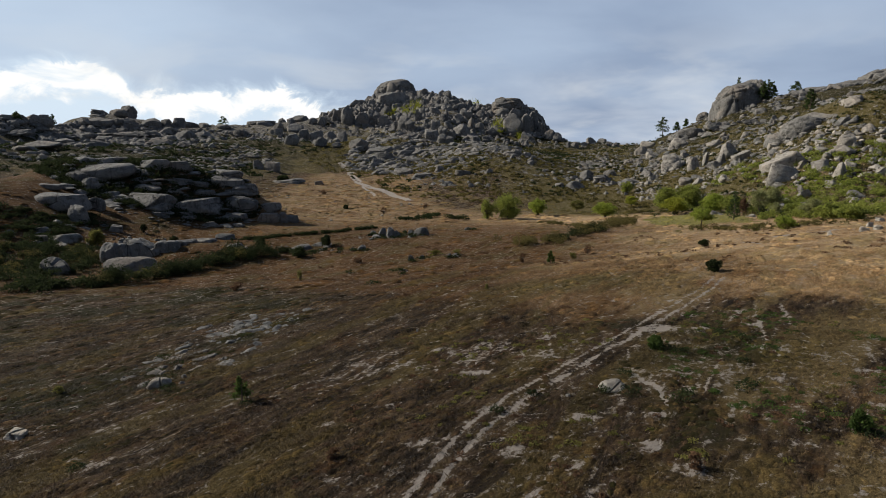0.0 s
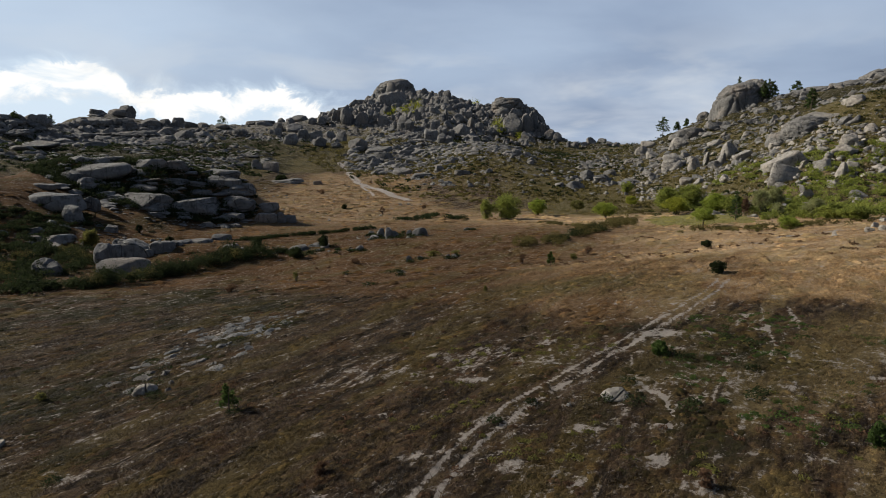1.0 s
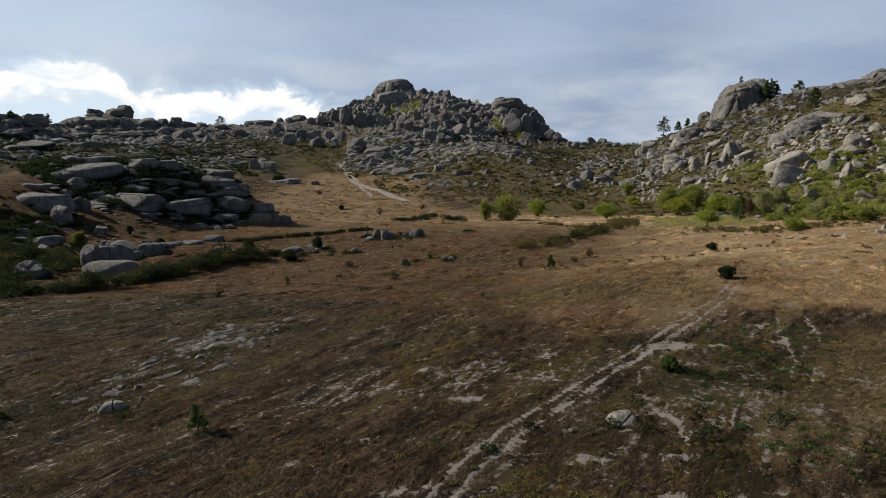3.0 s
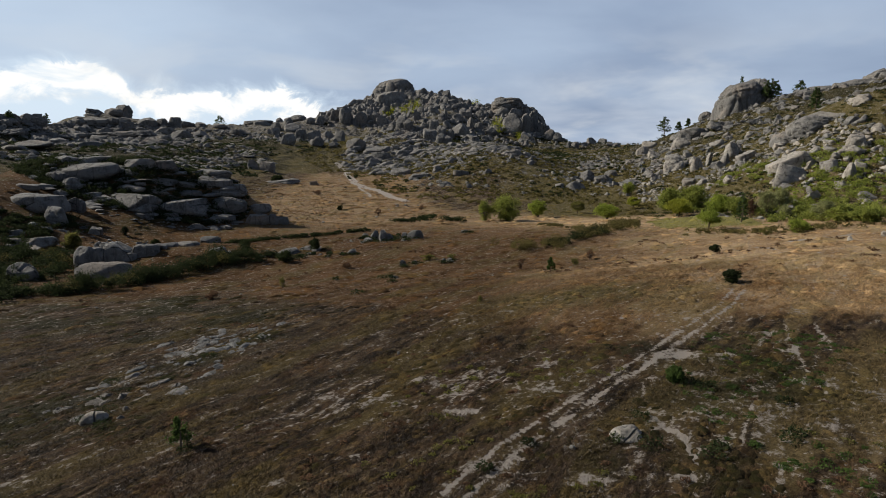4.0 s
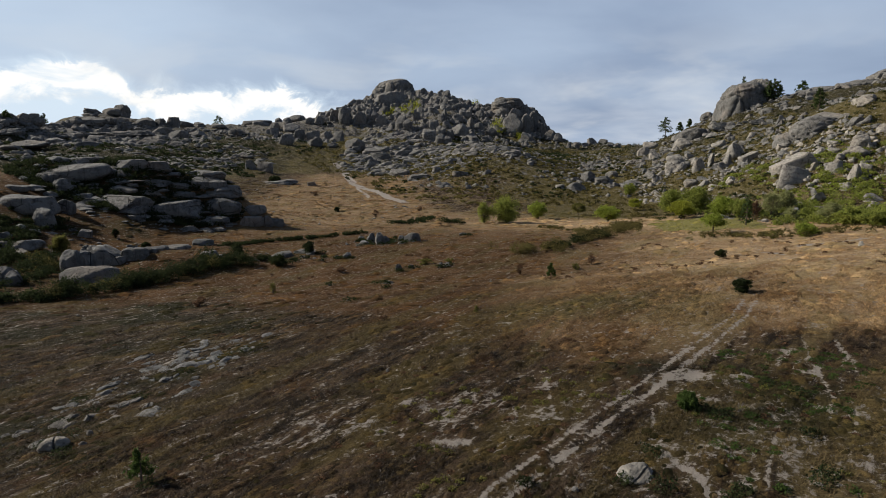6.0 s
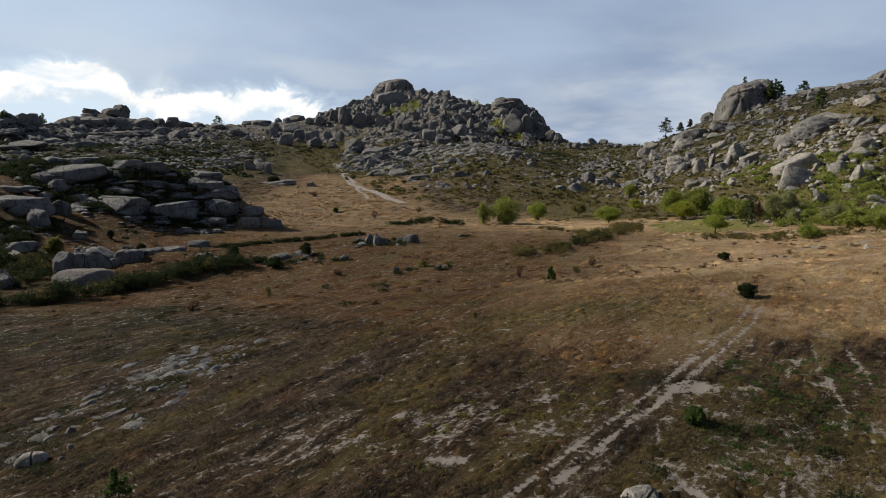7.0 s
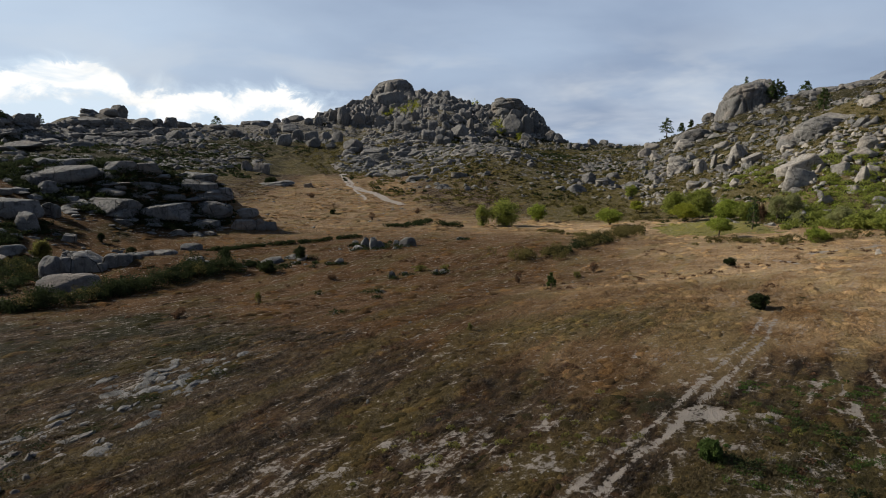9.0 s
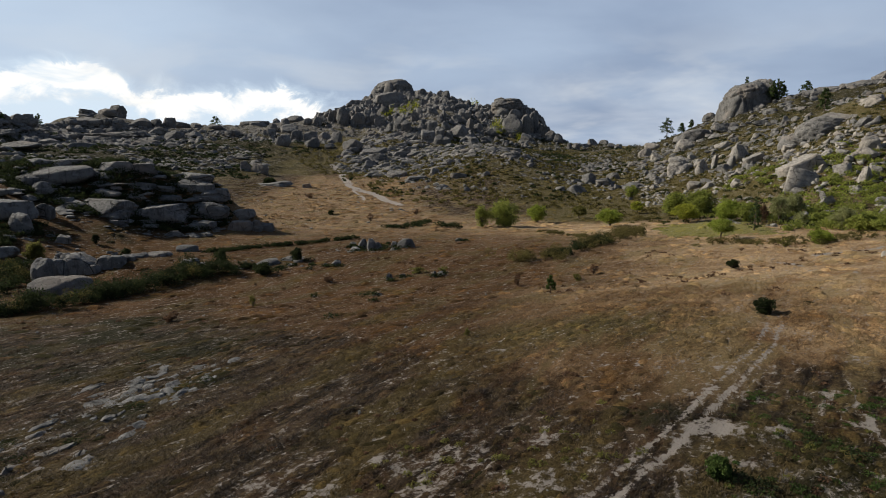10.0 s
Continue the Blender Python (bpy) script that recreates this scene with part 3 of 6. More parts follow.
def build_ground():
    fine = np.concatenate([np.arange(-46, -10.4, 0.31), np.arange(-10.4, -3.4, 0.09), np.arange(-3.4, 28, 0.14), np.arange(28, 46.01, 0.31)])      # closer about the hill path and the ruts
    wide = np.concatenate([np.arange(-180, -46, 3.35), fine, np.arange(46 + 3.35, 180, 3.35)])
    rings = [0.4]
    while rings[-1] < 4600:
        rings.append(rings[-1] * (1.0102 if rings[-1] > 24 else 1.12))
    rings = np.array(rings)
    a, r = np.meshgrid(np.radians(wide), rings)
    x, y = r * np.sin(a), r * np.cos(a)
    x, y = np.append(x.ravel(), 0.0), np.append(y.ravel(), 0.0)
    co = np.stack([x, y, height(x, y)], -1)
    nr, na = r.shape
    i, j = np.meshgrid(np.arange(nr - 1), np.arange(na), indexing="ij")
    jn = (j + 1) % na
    quads = np.stack([i * na + j, i * na + jn, (i + 1) * na + jn, (i + 1) * na + j], -1).reshape(-1, 4)
    me = mesh_of("ground", co, quads[:, ::-1])
    hub = len(x) - 1
    bm = bmesh.new()
    bm.from_mesh(me)
    bm.verts.ensure_lookup_table()
    for k in range(na):
        bm.faces.new((bm.verts[hub], bm.verts[(k + 1) % na], bm.verts[k])).smooth = True
    bm.to_mesh(me)
    bm.free()
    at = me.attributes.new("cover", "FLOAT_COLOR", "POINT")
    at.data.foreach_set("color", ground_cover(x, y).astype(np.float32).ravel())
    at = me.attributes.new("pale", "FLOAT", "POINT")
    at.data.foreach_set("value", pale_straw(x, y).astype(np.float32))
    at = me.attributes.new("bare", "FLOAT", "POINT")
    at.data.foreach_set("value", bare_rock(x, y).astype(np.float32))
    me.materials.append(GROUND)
    return tagged(new("ground", me), "rolling moor of dry grass, heather and pale sandy soil", "ground", kind="structure")


build_ground()

# ---- granite ----


def ball(level):
    """The points and triangles of a ball of equal triangles."""
    bm = bmesh.new()
    bmesh.ops.create_icosphere(bm, subdivisions=level, radius=1.0)
    bm.verts.index_update()
    v = np.array([p.co[:] for p in bm.verts])
    f = np.array([[p.index for p in q.verts] for q in bm.faces])
    bm.free()
    return v, f


BALLS = {level: ball(level) for level in (1, 2, 3, 4)}


def corestone(rng, level, power, cuts, near, lumps, joints=0, flat=False):
    """A weathered granite block: swollen or angular, with flat joint faces, worn edges and open cracks; half sizes of 1."""
    v, f = BALLS[level]
    v = v / (np.abs(v) ** power).sum(1, keepdims=True) ** (1 / power)
    for k in range(cuts):
        n = rng.normal(size=3)
        n[2] = abs(n[2]) * 0.8
        if flat and k < 2:
            n = np.array([rng.normal(0, 0.12), rng.normal(0, 0.12), 1.0])
        n /= np.linalg.norm(n)
        over = np.maximum(0, v @ n - rng.uniform(near, near + 0.3))
        v = v - 0.95 * over[:, None] * n
    off = Vector(rng.uniform(0, 60, 3))
    waves = np.array([noise.noise(Vector(p) * 1.2 + off) + 0.5 * noise.noise(Vector(p) * 3.1 + off) + 0.35 * noise.noise(Vector(p) * 7.0 + off) for p in v])
    v = v * (1 + lumps * waves)[:, None]
    for k in range(joints):
        n = rng.normal(size=3)
        n[2] *= 4.0 if k % 2 else 0.3
        n /= np.linalg.norm(n)
        bend = np.array([noise.noise(Vector(p) * 1.6 + off * 2) for p in v]) * 0.14
        d = v @ n - rng.uniform(-0.4, 0.6) - bend
        v = v * (1 - rng.uniform(0.10, 0.20) * np.exp(-(d / 0.06) ** 2))[:, None]
    v = v / np.abs(v).max(0)
    return v, f


rng = np.random.default_rng(7)
ROUND = [corestone(rng, 4, p, c, 0.52, l, j) for p, c, l, j in ((2.3, 4, 0.12, 1), (2.6, 5, 0.10, 2), (2.9, 5, 0.10, 2), (2.2, 3, 0.15, 1), (3.2, 6, 0.09, 3), (2.5, 6, 0.12, 2), (2.4, 7, 0.11, 2), (2.8, 5, 0.13, 3))]
SLABBY = [corestone(rng, 4, p, c, 0.50, l, j, True) for p, c, l, j in ((2.6, 4, 0.08, 1), (3.2, 5, 0.07, 2), (2.4, 4, 0.09, 1), (3.6, 5, 0.06, 2), (2.8, 6, 0.08, 3), (3.0, 4, 0.09, 1), (2.5, 5, 0.08, 2))]
BROKEN = [corestone(rng, 4, p, c, 0.34, l, j) for p, c, l, j in ((2.2, 9, 0.10, 1), (2.6, 11, 0.08, 2), (3.0, 9, 0.08, 1), (2.4, 12, 0.11, 2), (2.0, 10, 0.10, 1), (2.8, 8, 0.12, 3), (3.4, 10, 0.07, 2), (2.2, 13, 0.09, 1))]
SQUARE = [corestone(rng, 4, p, 4, 0.66, 0.09, 1) for p in (3.0, 3.6, 3.2, 3.8)]
MIDDLE = [corestone(rng, 3, p, 8, 0.40, 0.12) for p in (2.2, 2.4, 2.8, 2.3, 3.2, 2.6, 2.1, 3.0, 2.5, 3.5)]
TINY = [corestone(rng, 1, p, 6, 0.42, 0.14) for p in (2.2, 2.8, 3.2, 2.4, 2.6, 3.0)]
SMALL = [corestone(rng, 2, p, 6, 0.42, 0.14) for p in (2.2, 2.4, 2.8, 2.3, 3.2, 2.6, 2.1, 3.0, 2.5, 3.5)]


def forms_of(shapes, mat):
    kept = []
    for v, f in shapes:
        me = mesh_of("boulder", v, f)
        me.materials.append(mat)
        kept.append(me)
    return kept


DARK_SLABS, DARK_SQUARE, DARK_BROKEN = forms_of(SLABBY + ROUND, GRANITE), forms_of(SQUARE, GRANITE), forms_of(BROKEN, GRANITE)
GREY_ROUND, GREY_SLABS, GREY_BROKEN = forms_of(ROUND + BROKEN[:4], DULL), forms_of(SLABBY + BROKEN[4:], DULL), forms_of(BROKEN, DULL)
GREY_LAYERED = forms_of(ROUND + BROKEN[:3] + SLABBY[:3], DULL)
PALE_BROKEN = forms_of(BROKEN + SLABBY[:3], PALER)
MOOR_SLABS = forms_of(ROUND[3:4], PALER)
BRIGHT_SLABS = forms_of(SLABBY + BROKEN[:4], BRIGHT)


def turn(rx, ry, rz):
    return np.array(Euler((rx, ry, rz)).to_matrix())


def stones(name, places, small, label, category="boulders", mat=None):
    """Many stones in one mesh: rows of x, y, z, half sizes, turn about z, lean. Those up to the size small are plainer."""
    vs, fs, worn, base = [], [], [], 0
    for x, y, z, sx, sy, sz, rz, lean in places:
        plain = 2 * sx < small
        forms = TINY if 2 * sx < 0.5 * small and y > 250 else SMALL if plain else MIDDLE
        v, f = forms[int(abs(x * 7.3 + y * 3.1)) % len(forms)]
        vs.append((v * (sx, sy, sz)) @ turn(lean, lean * 0.6, rz).T + (x, y, z))
        fs.append(f + base)
        worn.append(np.full(len(f), not plain))
        base += len(v)
    me = mesh_of(name, np.concatenate(vs), np.concatenate(fs), np.concatenate(worn))
    me.materials.append(mat or GRANITE)
    return tagged(new(name, me), label, category, kind="stuff")


def loose(places, limit, shapes, label, group, category="boulder"):
    """The larger stones of a scatter as things of their own; gives back the rest."""
    big = 2 * places[:, 3] > limit
    for x, y, z, sx, sy, sz, rz, lean in places[big]:
        ob = new(category, shapes[int(abs(x * 7.3 + y * 3.1)) % len(shapes)])
        ob.matrix_basis = Matrix.LocRotScale((x, y, z), Euler((lean, lean * 0.6, rz)), (sx, sy, sz))
        tagged(ob, label, category, group)
    return places[~big]


def scatter(seed, centre, radii, count, sizes, flat=(0.45, 0.8), sink=0.25, power=2.0, run=None, drift=0.0, cell=42):
    r = np.random.default_rng(seed)
    a, d = r.uniform(0, 2 * np.pi, count), np.sqrt(r.random(count))
    x, y = centre[0] + radii[0] * d * np.cos(a), centre[1] + radii[1] * d * np.sin(a)
    s = sizes[0] + (sizes[1] - sizes[0]) * r.random(count) ** power
    sx, sy, sz = s * r.uniform(0.7, 1.5, count), s * r.uniform(0.7, 1.1, count), s * r.uniform(*flat, count)
    if run is None:
        rz, lean = r.uniform(0, 6.28, count), r.normal(0, 0.25, count)
    else:
        sx, rz, lean = sx * 1.5, r.normal(run, 0.3, count), r.normal(0, 0.1, count)
    rows = np.stack([x, y, 0 * x, sx / 2, sy / 2, sz / 2, rz, lean], -1)
    # in drifts, with gaps between
    rows = rows[fbm(x, y, cell, 3, seed + 90) + r.normal(0, 0.03, count) > drift]
    rows[:, 2] = height(rows[:, 0], rows[:, 1]) + rows[:, 5] * (1 - 2 * sink)
    return rows


# rows of stones: x, y, width, height, lean in degrees, height of the foot above the ground
SUMMIT_A = [
    (-77.8, 980.3, 44.0, 33.8, 0, 0), (-73.9, 1066.5, 21.1, 16.5, 0, 5.3), (-58.3, 1090.4, 24.4, 15.9, 0, 3.6), (-84.3, 1051.5, 23.5, 23.5, 0, 0), (-132.9, 996.8, 25.0, 15.5, 0, 0),
    (-107.7, 979.1, 16.1, 16.9, 0, 0), (-90.4, 979.4, 25.4, 18.6, 0, 0), (-132.0, 887.3, 18.4, 26.1, 0, 0), (-113.4, 886.0, 21.5, 27.6, 0, 0), (-97.8, 901.0, 18.0, 25.0, 0, 0),
    (-82.9, 940.9, 19.5, 16.3, 0, 0), (-149.1, 898.2, 15.5, 20.2, 0, 0), (-161.7, 903.2, 14.1, 12.5, 0, 0), (-68.4, 966.3, 16.7, 15.0, 0, 0), (-56.6, 978.6, 15.2, 16.9, 0, 0),
    (-49.6, 1027.1, 17.7, 15.9, 0, 0),
]
SUMMIT_B = [
    (-32.3, 1025.6, 18.5, 14.1, 0, 0), (-17.3, 1003.2, 17.3, 15.6, 0, 0), (-0.8, 989.4, 15.3, 13.6, 0, 1.5), (6.8, 982.4, 16.9, 13.5, 0, 0), (-26.2, 951.0, 16.4, 13.1, 0, 0),
    (-9.7, 801.2, 14.5, 13.8, 0, 0), (-0.2, 730.9, 13.9, 10.1, 0, 0), (-37.6, 669.2, 18.5, 15.0, 0, 0), (-26.3, 720.9, 11.2, 11.2, 0, 0), (-80.7, 889.0, 20.0, 15.4, 0, 0),
    (-48.6, 684.6, 10.7, 9.5, 0, 0), (15.4, 930.3, 17.7, 14.4, 0, 0), (23.3, 925.8, 17.6, 11.2, 0, 0), (-8.3, 664.1, 13.2, 11.5, 0, 0), (-25.2, 780.2, 10.8, 9.4, 0, 0),
    (-41.1, 953.7, 13.2, 13.2, 0, 0),
]
SPUR_A = [
    (-12.6, 624.8, 18.9, 11.9, 0, 0), (0.0, 649.1, 10.1, 10.1, 0, 0), (3.9, 734.0, 5.7, 15.2, 0, 0), (6.2, 697.9, 10.3, 14.5, 0, 0), (19.2, 674.0, 18.7, 15.8, 0, 0),
    (8.5, 648.0, 11.2, 11.2, 0, 0), (35.5, 821.3, 9.2, 16.4, 0, 0), (20.6, 839.5, 14.5, 11.6, 0, 0), (47.2, 845.2, 14.7, 13.2, 0, 0), (31.7, 879.3, 17.5, 13.7, 0, 0),
]
SPUR_B = [
    (54.2, 905.8, 17.2, 13.3, 0, 0), (66.8, 918.1, 15.9, 14.3, 0, 0), (64.2, 827.9, 18.7, 12.9, 0, 0), (31.2, 666.1, 17.3, 9.2, 0, 0), (2.3, 610.5, 15.9, 10.6, 0, 0),
    (46.2, 711.3, 12.3, 9.9, 0, 0), (35.0, 461.5, 10.0, 5.6, 0, 0), (16.5, 509.5, 11.0, 5.3, 0, 0), (53.7, 459.1, 7.9, 5.6, 0, 0), (60.7, 459.4, 6.0, 5.6, 0, 0),
]
KNOB = [
    (88.0, 957.7, 27.2, 13.2, 0, 0), (87.2, 921.0, 37.4, 17.5, 0, 0), (84.4, 915.6, 26.1, 12.7, 0, 0), (93.3, 854.5, 26.0, 31.2, 0, 0), (113.0, 869.5, 24.9, 34.7, 0, 0),
    (99.5, 904.4, 20.3, 18.8, 0, 0), (110.8, 917.9, 26.2, 19.0, 0, 0), (124.5, 885.0, 13.8, 29.2, 0, 0), (74.3, 853.9, 14.8, 14.8, 0, 0), (133.6, 868.1, 13.6, 21.1, 0, 0),
    (142.6, 848.7, 14.8, 14.8, 0, 0), (152.6, 846.2, 16.2, 13.2, 0, 0), (107.8, 821.4, 17.9, 14.3, 0, 0), (82.6, 880.3, 15.3, 15.3, 0, 0),
]
WEST_PILE_A = [
    (-225.0, 896.8, 12.4, 9.3, 0, 0), (-202.9, 849.9, 14.7, 10.3, 0, 0), (-207.4, 932.3, 27.5, 10.5, 0, 0), (-177.6, 873.6, 13.6, 9.1, 0, 0), (-166.5, 882.8, 12.2, 10.7, 0, 0),
    (-196.0, 752.7, 14.4, 11.7, 0, 0), (-140.7, 589.7, 15.3, 10.2, 0, 0), (-149.9, 682.1, 14.8, 13.0, 0, 0), (-150.8, 758.7, 16.5, 15.8, 0, 0),
]
WEST_PILE_B = [
    (-139.8, 789.6, 17.1, 12.3, 0, 0), (-115.0, 731.1, 15.2, 12.7, 0, 0), (-78.1, 588.4, 17.8, 11.2, 0, 0), (-76.7, 587.1, 10.2, 5.1, 0, 0), (-233.9, 833.6, 25.3, 8.7, 0, 0),
    (-204.3, 798.1, 13.8, 9.7, 0, 0), (-116.3, 601.7, 13.0, 7.3, 0, 0), (-99.5, 599.3, 11.4, 6.2, 0, 0), (-182.7, 791.0, 20.6, 11.0, 0, 0),
]
LOW_SLABS_A = [
    (-54.7, 570.9, 29.7, 8.4, 0, 0), (-51.5, 549.4, 16.7, 8.1, 0, 0), (-33.1, 561.0, 21.9, 7.8, 0, 0), (-22.3, 513.1, 26.7, 6.7, 0, 0), (-52.2, 521.8, 13.6, 6.8, 0, 0),
    (-8.8, 563.7, 26.9, 5.9, 0, 0), (0.1, 476.2, 16.5, 5.4, 0, 0), (-27.4, 452.7, 15.7, 6.7, 0, 0), (-34.4, 495.7, 17.2, 5.2, 0, 0), (-1.6, 432.0, 11.2, 5.6, 0, 0),
]
LOW_SLABS_B = [
    (12.6, 405.9, 10.5, 4.2, 0, 0), (-58.9, 531.0, 11.5, 8.3, 0, 0), (-14.3, 419.1, 14.5, 4.7, 0, 0), (28.2, 402.5, 7.0, 4.2, 0, 0), (2.1, 384.3, 10.0, 4.0, 0, 0),
    (-132.7, 461.9, 10.8, 9.2, 0, 0), (-123.8, 460.2, 11.6, 9.2, 0, 0), (-98.3, 397.5, 24.8, 3.1, 0, 0), (-77.8, 397.8, 5.9, 4.1, 0, 0),
]
RIDGE_A = [
    (-404.1, 757.3, 18.3, 5.9, 0, 2.4), (-402.2, 751.7, 24.6, 5.2, 0, 0), (-385.0, 763.3, 24.4, 9.9, 0, 0), (-377.3, 766.1, 21.1, 11.2, 0, 3.9), (-388.3, 729.2, 25.2, 10.1, 0, 0),
    (-370.4, 734.3, 18.4, 10.8, 0, 0), (-355.7, 732.9, 15.2, 12.7, 0, 0), (-340.1, 741.5, 26.9, 12.8, 0, 0), (-404.0, 724.6, 17.5, 8.8, 0, 0), (-407.9, 704.8, 10.4, 6.7, 0, 0),
    (-326.0, 753.4, 14.3, 9.1, 0, 0), (-312.4, 760.1, 15.8, 10.5, 0, 1.2), (-316.5, 805.1, 17.4, 9.8, 0, 0),
]
RIDGE_B = [
    (-299.1, 802.6, 15.3, 7.6, 0, 0), (-362.9, 717.6, 15.5, 11.2, 0, 0), (-335.3, 706.3, 26.3, 9.8, 0, 0), (-372.3, 711.8, 15.4, 9.9, 0, 0), (-325.3, 710.1, 21.5, 9.8, 0, 0),
    (-253.9, 592.1, 15.4, 8.2, 0, 0), (-271.0, 671.1, 17.4, 11.6, 0, 0), (-253.4, 576.4, 17.5, 6.5, 0, 0), (-404.3, 645.8, 12.2, 11.1, 0, 4.7), (-409.0, 636.5, 14.3, 9.3, 0, 0),
    (-403.8, 645.7, 17.3, 10.0, 0, 1.1), (-411.3, 617.6, 8.5, 6.4, 0, 0), (-400.3, 601.3, 18.7, 7.8, 0, 0),
]
RIDGE_C = [
    (-293.3, 464.6, 22.0, 5.6, 0, 0), (-295.3, 446.6, 17.3, 3.8, 0, 0), (-360.5, 604.9, 18.3, 6.8, 0, 0), (-379.7, 673.3, 23.3, 8.2, 0, 0), (-289.1, 526.4, 22.8, 5.5, 0, 0),
    (-267.9, 784.5, 17.7, 7.5, 0, 0), (-233.3, 737.9, 14.7, 9.0, 0, 0), (-240.5, 843.9, 32.9, 8.0, 0, 0), (-392.7, 702.5, 18.2, 7.3, 0, 0), (-310.4, 733.3, 15.9, 8.9, 0, 0),
    (-356.4, 670.2, 20.3, 7.0, 0, 0), (-266.3, 714.2, 13.6, 9.9, 0, 0),
]
DOME = [
    (204.0, 466.0, 22.4, 8.8, 0, 0), (185.9, 484.0, 21.7, 10.0, 0, 0), (182.8, 505.2, 13.1, 7.0, 0, 0), (230.4, 464.8, 11.9, 6.0, 0, 0), (223.3, 549.3, 13.2, 7.5, 0, 0.8),
    (213.3, 440.1, 12.0, 4.9, 0, 0), (189.0, 379.0, 8.1, 4.5, 0, 0),
]
HILLSIDE_A = [
    (169.7, 527.4, 11.4, 7.8, 0, 0), (152.0, 491.5, 10.6, 8.1, 0, 0), (152.6, 458.4, 11.9, 7.1, 0, 0), (171.5, 459.6, 13.9, 7.9, 0, 0), (144.2, 398.0, 23.0, 13.1, -22, 0),
    (160.3, 423.9, 9.1, 7.3, 0, 0), (156.5, 397.2, 9.6, 6.2, -20, 0), (151.3, 379.0, 8.8, 7.2, -25, 0), (156.0, 378.8, 4.2, 9.1, 0, 0), (152.1, 355.2, 6.4, 8.3, -35, 0),
    (158.3, 359.8, 6.2, 7.4, -25, 0), (132.5, 343.3, 7.7, 4.7, 0, 0), (132.4, 326.3, 7.6, 5.6, 0, 0), (181.6, 427.3, 8.5, 6.6, 0, 0), (166.6, 365.2, 12.5, 7.8, -15, 0),
    (161.4, 342.5, 10.3, 7.9, -15, 0),
]
HILLSIDE_B = [
    (128.3, 395.7, 7.9, 5.1, 0, 0), (129.0, 383.4, 8.3, 6.0, 0, 0), (151.3, 337.2, 5.8, 4.3, 0, 0), (133.3, 300.8, 3.6, 5.2, 0, 0), (142.2, 278.2, 4.8, 5.2, -10, 0),
    (157.9, 265.0, 6.8, 6.8, 0, 0), (192.9, 328.6, 16.7, 5.6, -8, 0), (328.1, 496.7, 17.7, 10.1, -8, 0), (210.1, 335.4, 9.0, 4.0, 0, 0),
]
HILLSIDE_C = [
    (210.0, 327.7, 12.4, 6.1, 0, 0), (193.9, 290.6, 7.4, 7.6, 0, 0), (180.0, 282.4, 8.4, 8.2, 0, 0), (180.8, 280.3, 4.0, 5.2, 0, 0), (173.3, 274.2, 9.3, 4.7, 0, 0),
    (159.4, 252.9, 5.6, 11.2, -10, 0), (166.0, 258.5, 4.4, 5.9, 0, 0), (151.6, 246.8, 4.2, 4.6, 0, 0), (140.0, 246.3, 4.2, 4.4, 0, 0), (138.2, 240.0, 5.5, 4.4, 0, 0),
    (120.1, 221.8, 4.7, 5.4, 0, 0), (138.5, 209.6, 8.5, 6.4, 0, 0), (149.9, 229.6, 7.8, 4.6, 0, 0), (139.3, 261.9, 5.6, 2.5, 0, 0), (193.3, 407.7, 8.7, 5.2, 0, 0),
    (170.8, 329.4, 5.6, 3.9, 0, 0),
]
SADDLE = [
    (79.1, 377.8, 13.1, 6.6, 0, 0), (91.5, 406.8, 11.6, 7.1, 0, 0), (99.8, 399.1, 15.6, 7.6, 0, 0), (110.0, 418.4, 9.1, 5.1, 0, 0), (85.5, 407.9, 6.4, 4.2, 0, 0),
    (114.4, 387.0, 13.4, 4.4, 0, 0), (190.8, 814.3, 15.6, 8.5, 0, 0), (200.7, 812.7, 14.8, 9.2, 0, 1.3), (202.0, 777.9, 13.5, 8.1, 0, 0), (172.9, 779.3, 11.5, 8.1, 0, 0),
    (156.3, 759.2, 10.6, 8.6, 0, 0), (203.0, 750.3, 9.8, 7.2, 0, 0), (146.4, 749.2, 7.8, 7.8, 0, 0),
]
OUTCROP_A = [
    (-117.7, 215.8, 27.4, 6.6, -6, 0), (-125.1, 220.7, 7.1, 2.6, 0, 0), (-117.5, 222.7, 11.3, 3.0, 0, 0), (-100.1, 220.3, 9.3, 4.3, 0, 0), (-93.1, 222.8, 8.7, 4.5, 0, 0),
    (-102.5, 217.9, 7.0, 2.8, 0, 0), (-122.4, 210.6, 8.0, 3.9, 0, 0), (-117.0, 208.2, 7.4, 4.1, 0, 0), (-113.3, 185.5, 14.9, 6.3, 0, 0), (-105.9, 181.4, 6.3, 5.4, 0, 0),
    (-108.2, 194.5, 6.3, 4.3, 0, 0),
]
OUTCROP_B = [
    (-122.5, 196.6, 6.1, 2.0, 0, 0), (-121.0, 201.1, 6.0, 1.9, 0, 0), (-96.8, 203.6, 20.6, 4.9, 0, 0), (-83.2, 210.8, 18.0, 6.5, 0, 0), (-71.9, 216.8, 13.7, 5.9, 0, 0),
    (-76.0, 222.7, 10.8, 4.5, 0, 0), (-73.1, 221.2, 13.2, 3.8, 0, 0), (-91.6, 214.3, 7.3, 2.0, 0, 0), (-92.4, 217.4, 10.5, 2.0, 0, 0), (-101.1, 212.0, 11.7, 2.5, 0, 0),
    (-71.4, 212.3, 9.6, 3.1, 0, 0),
]
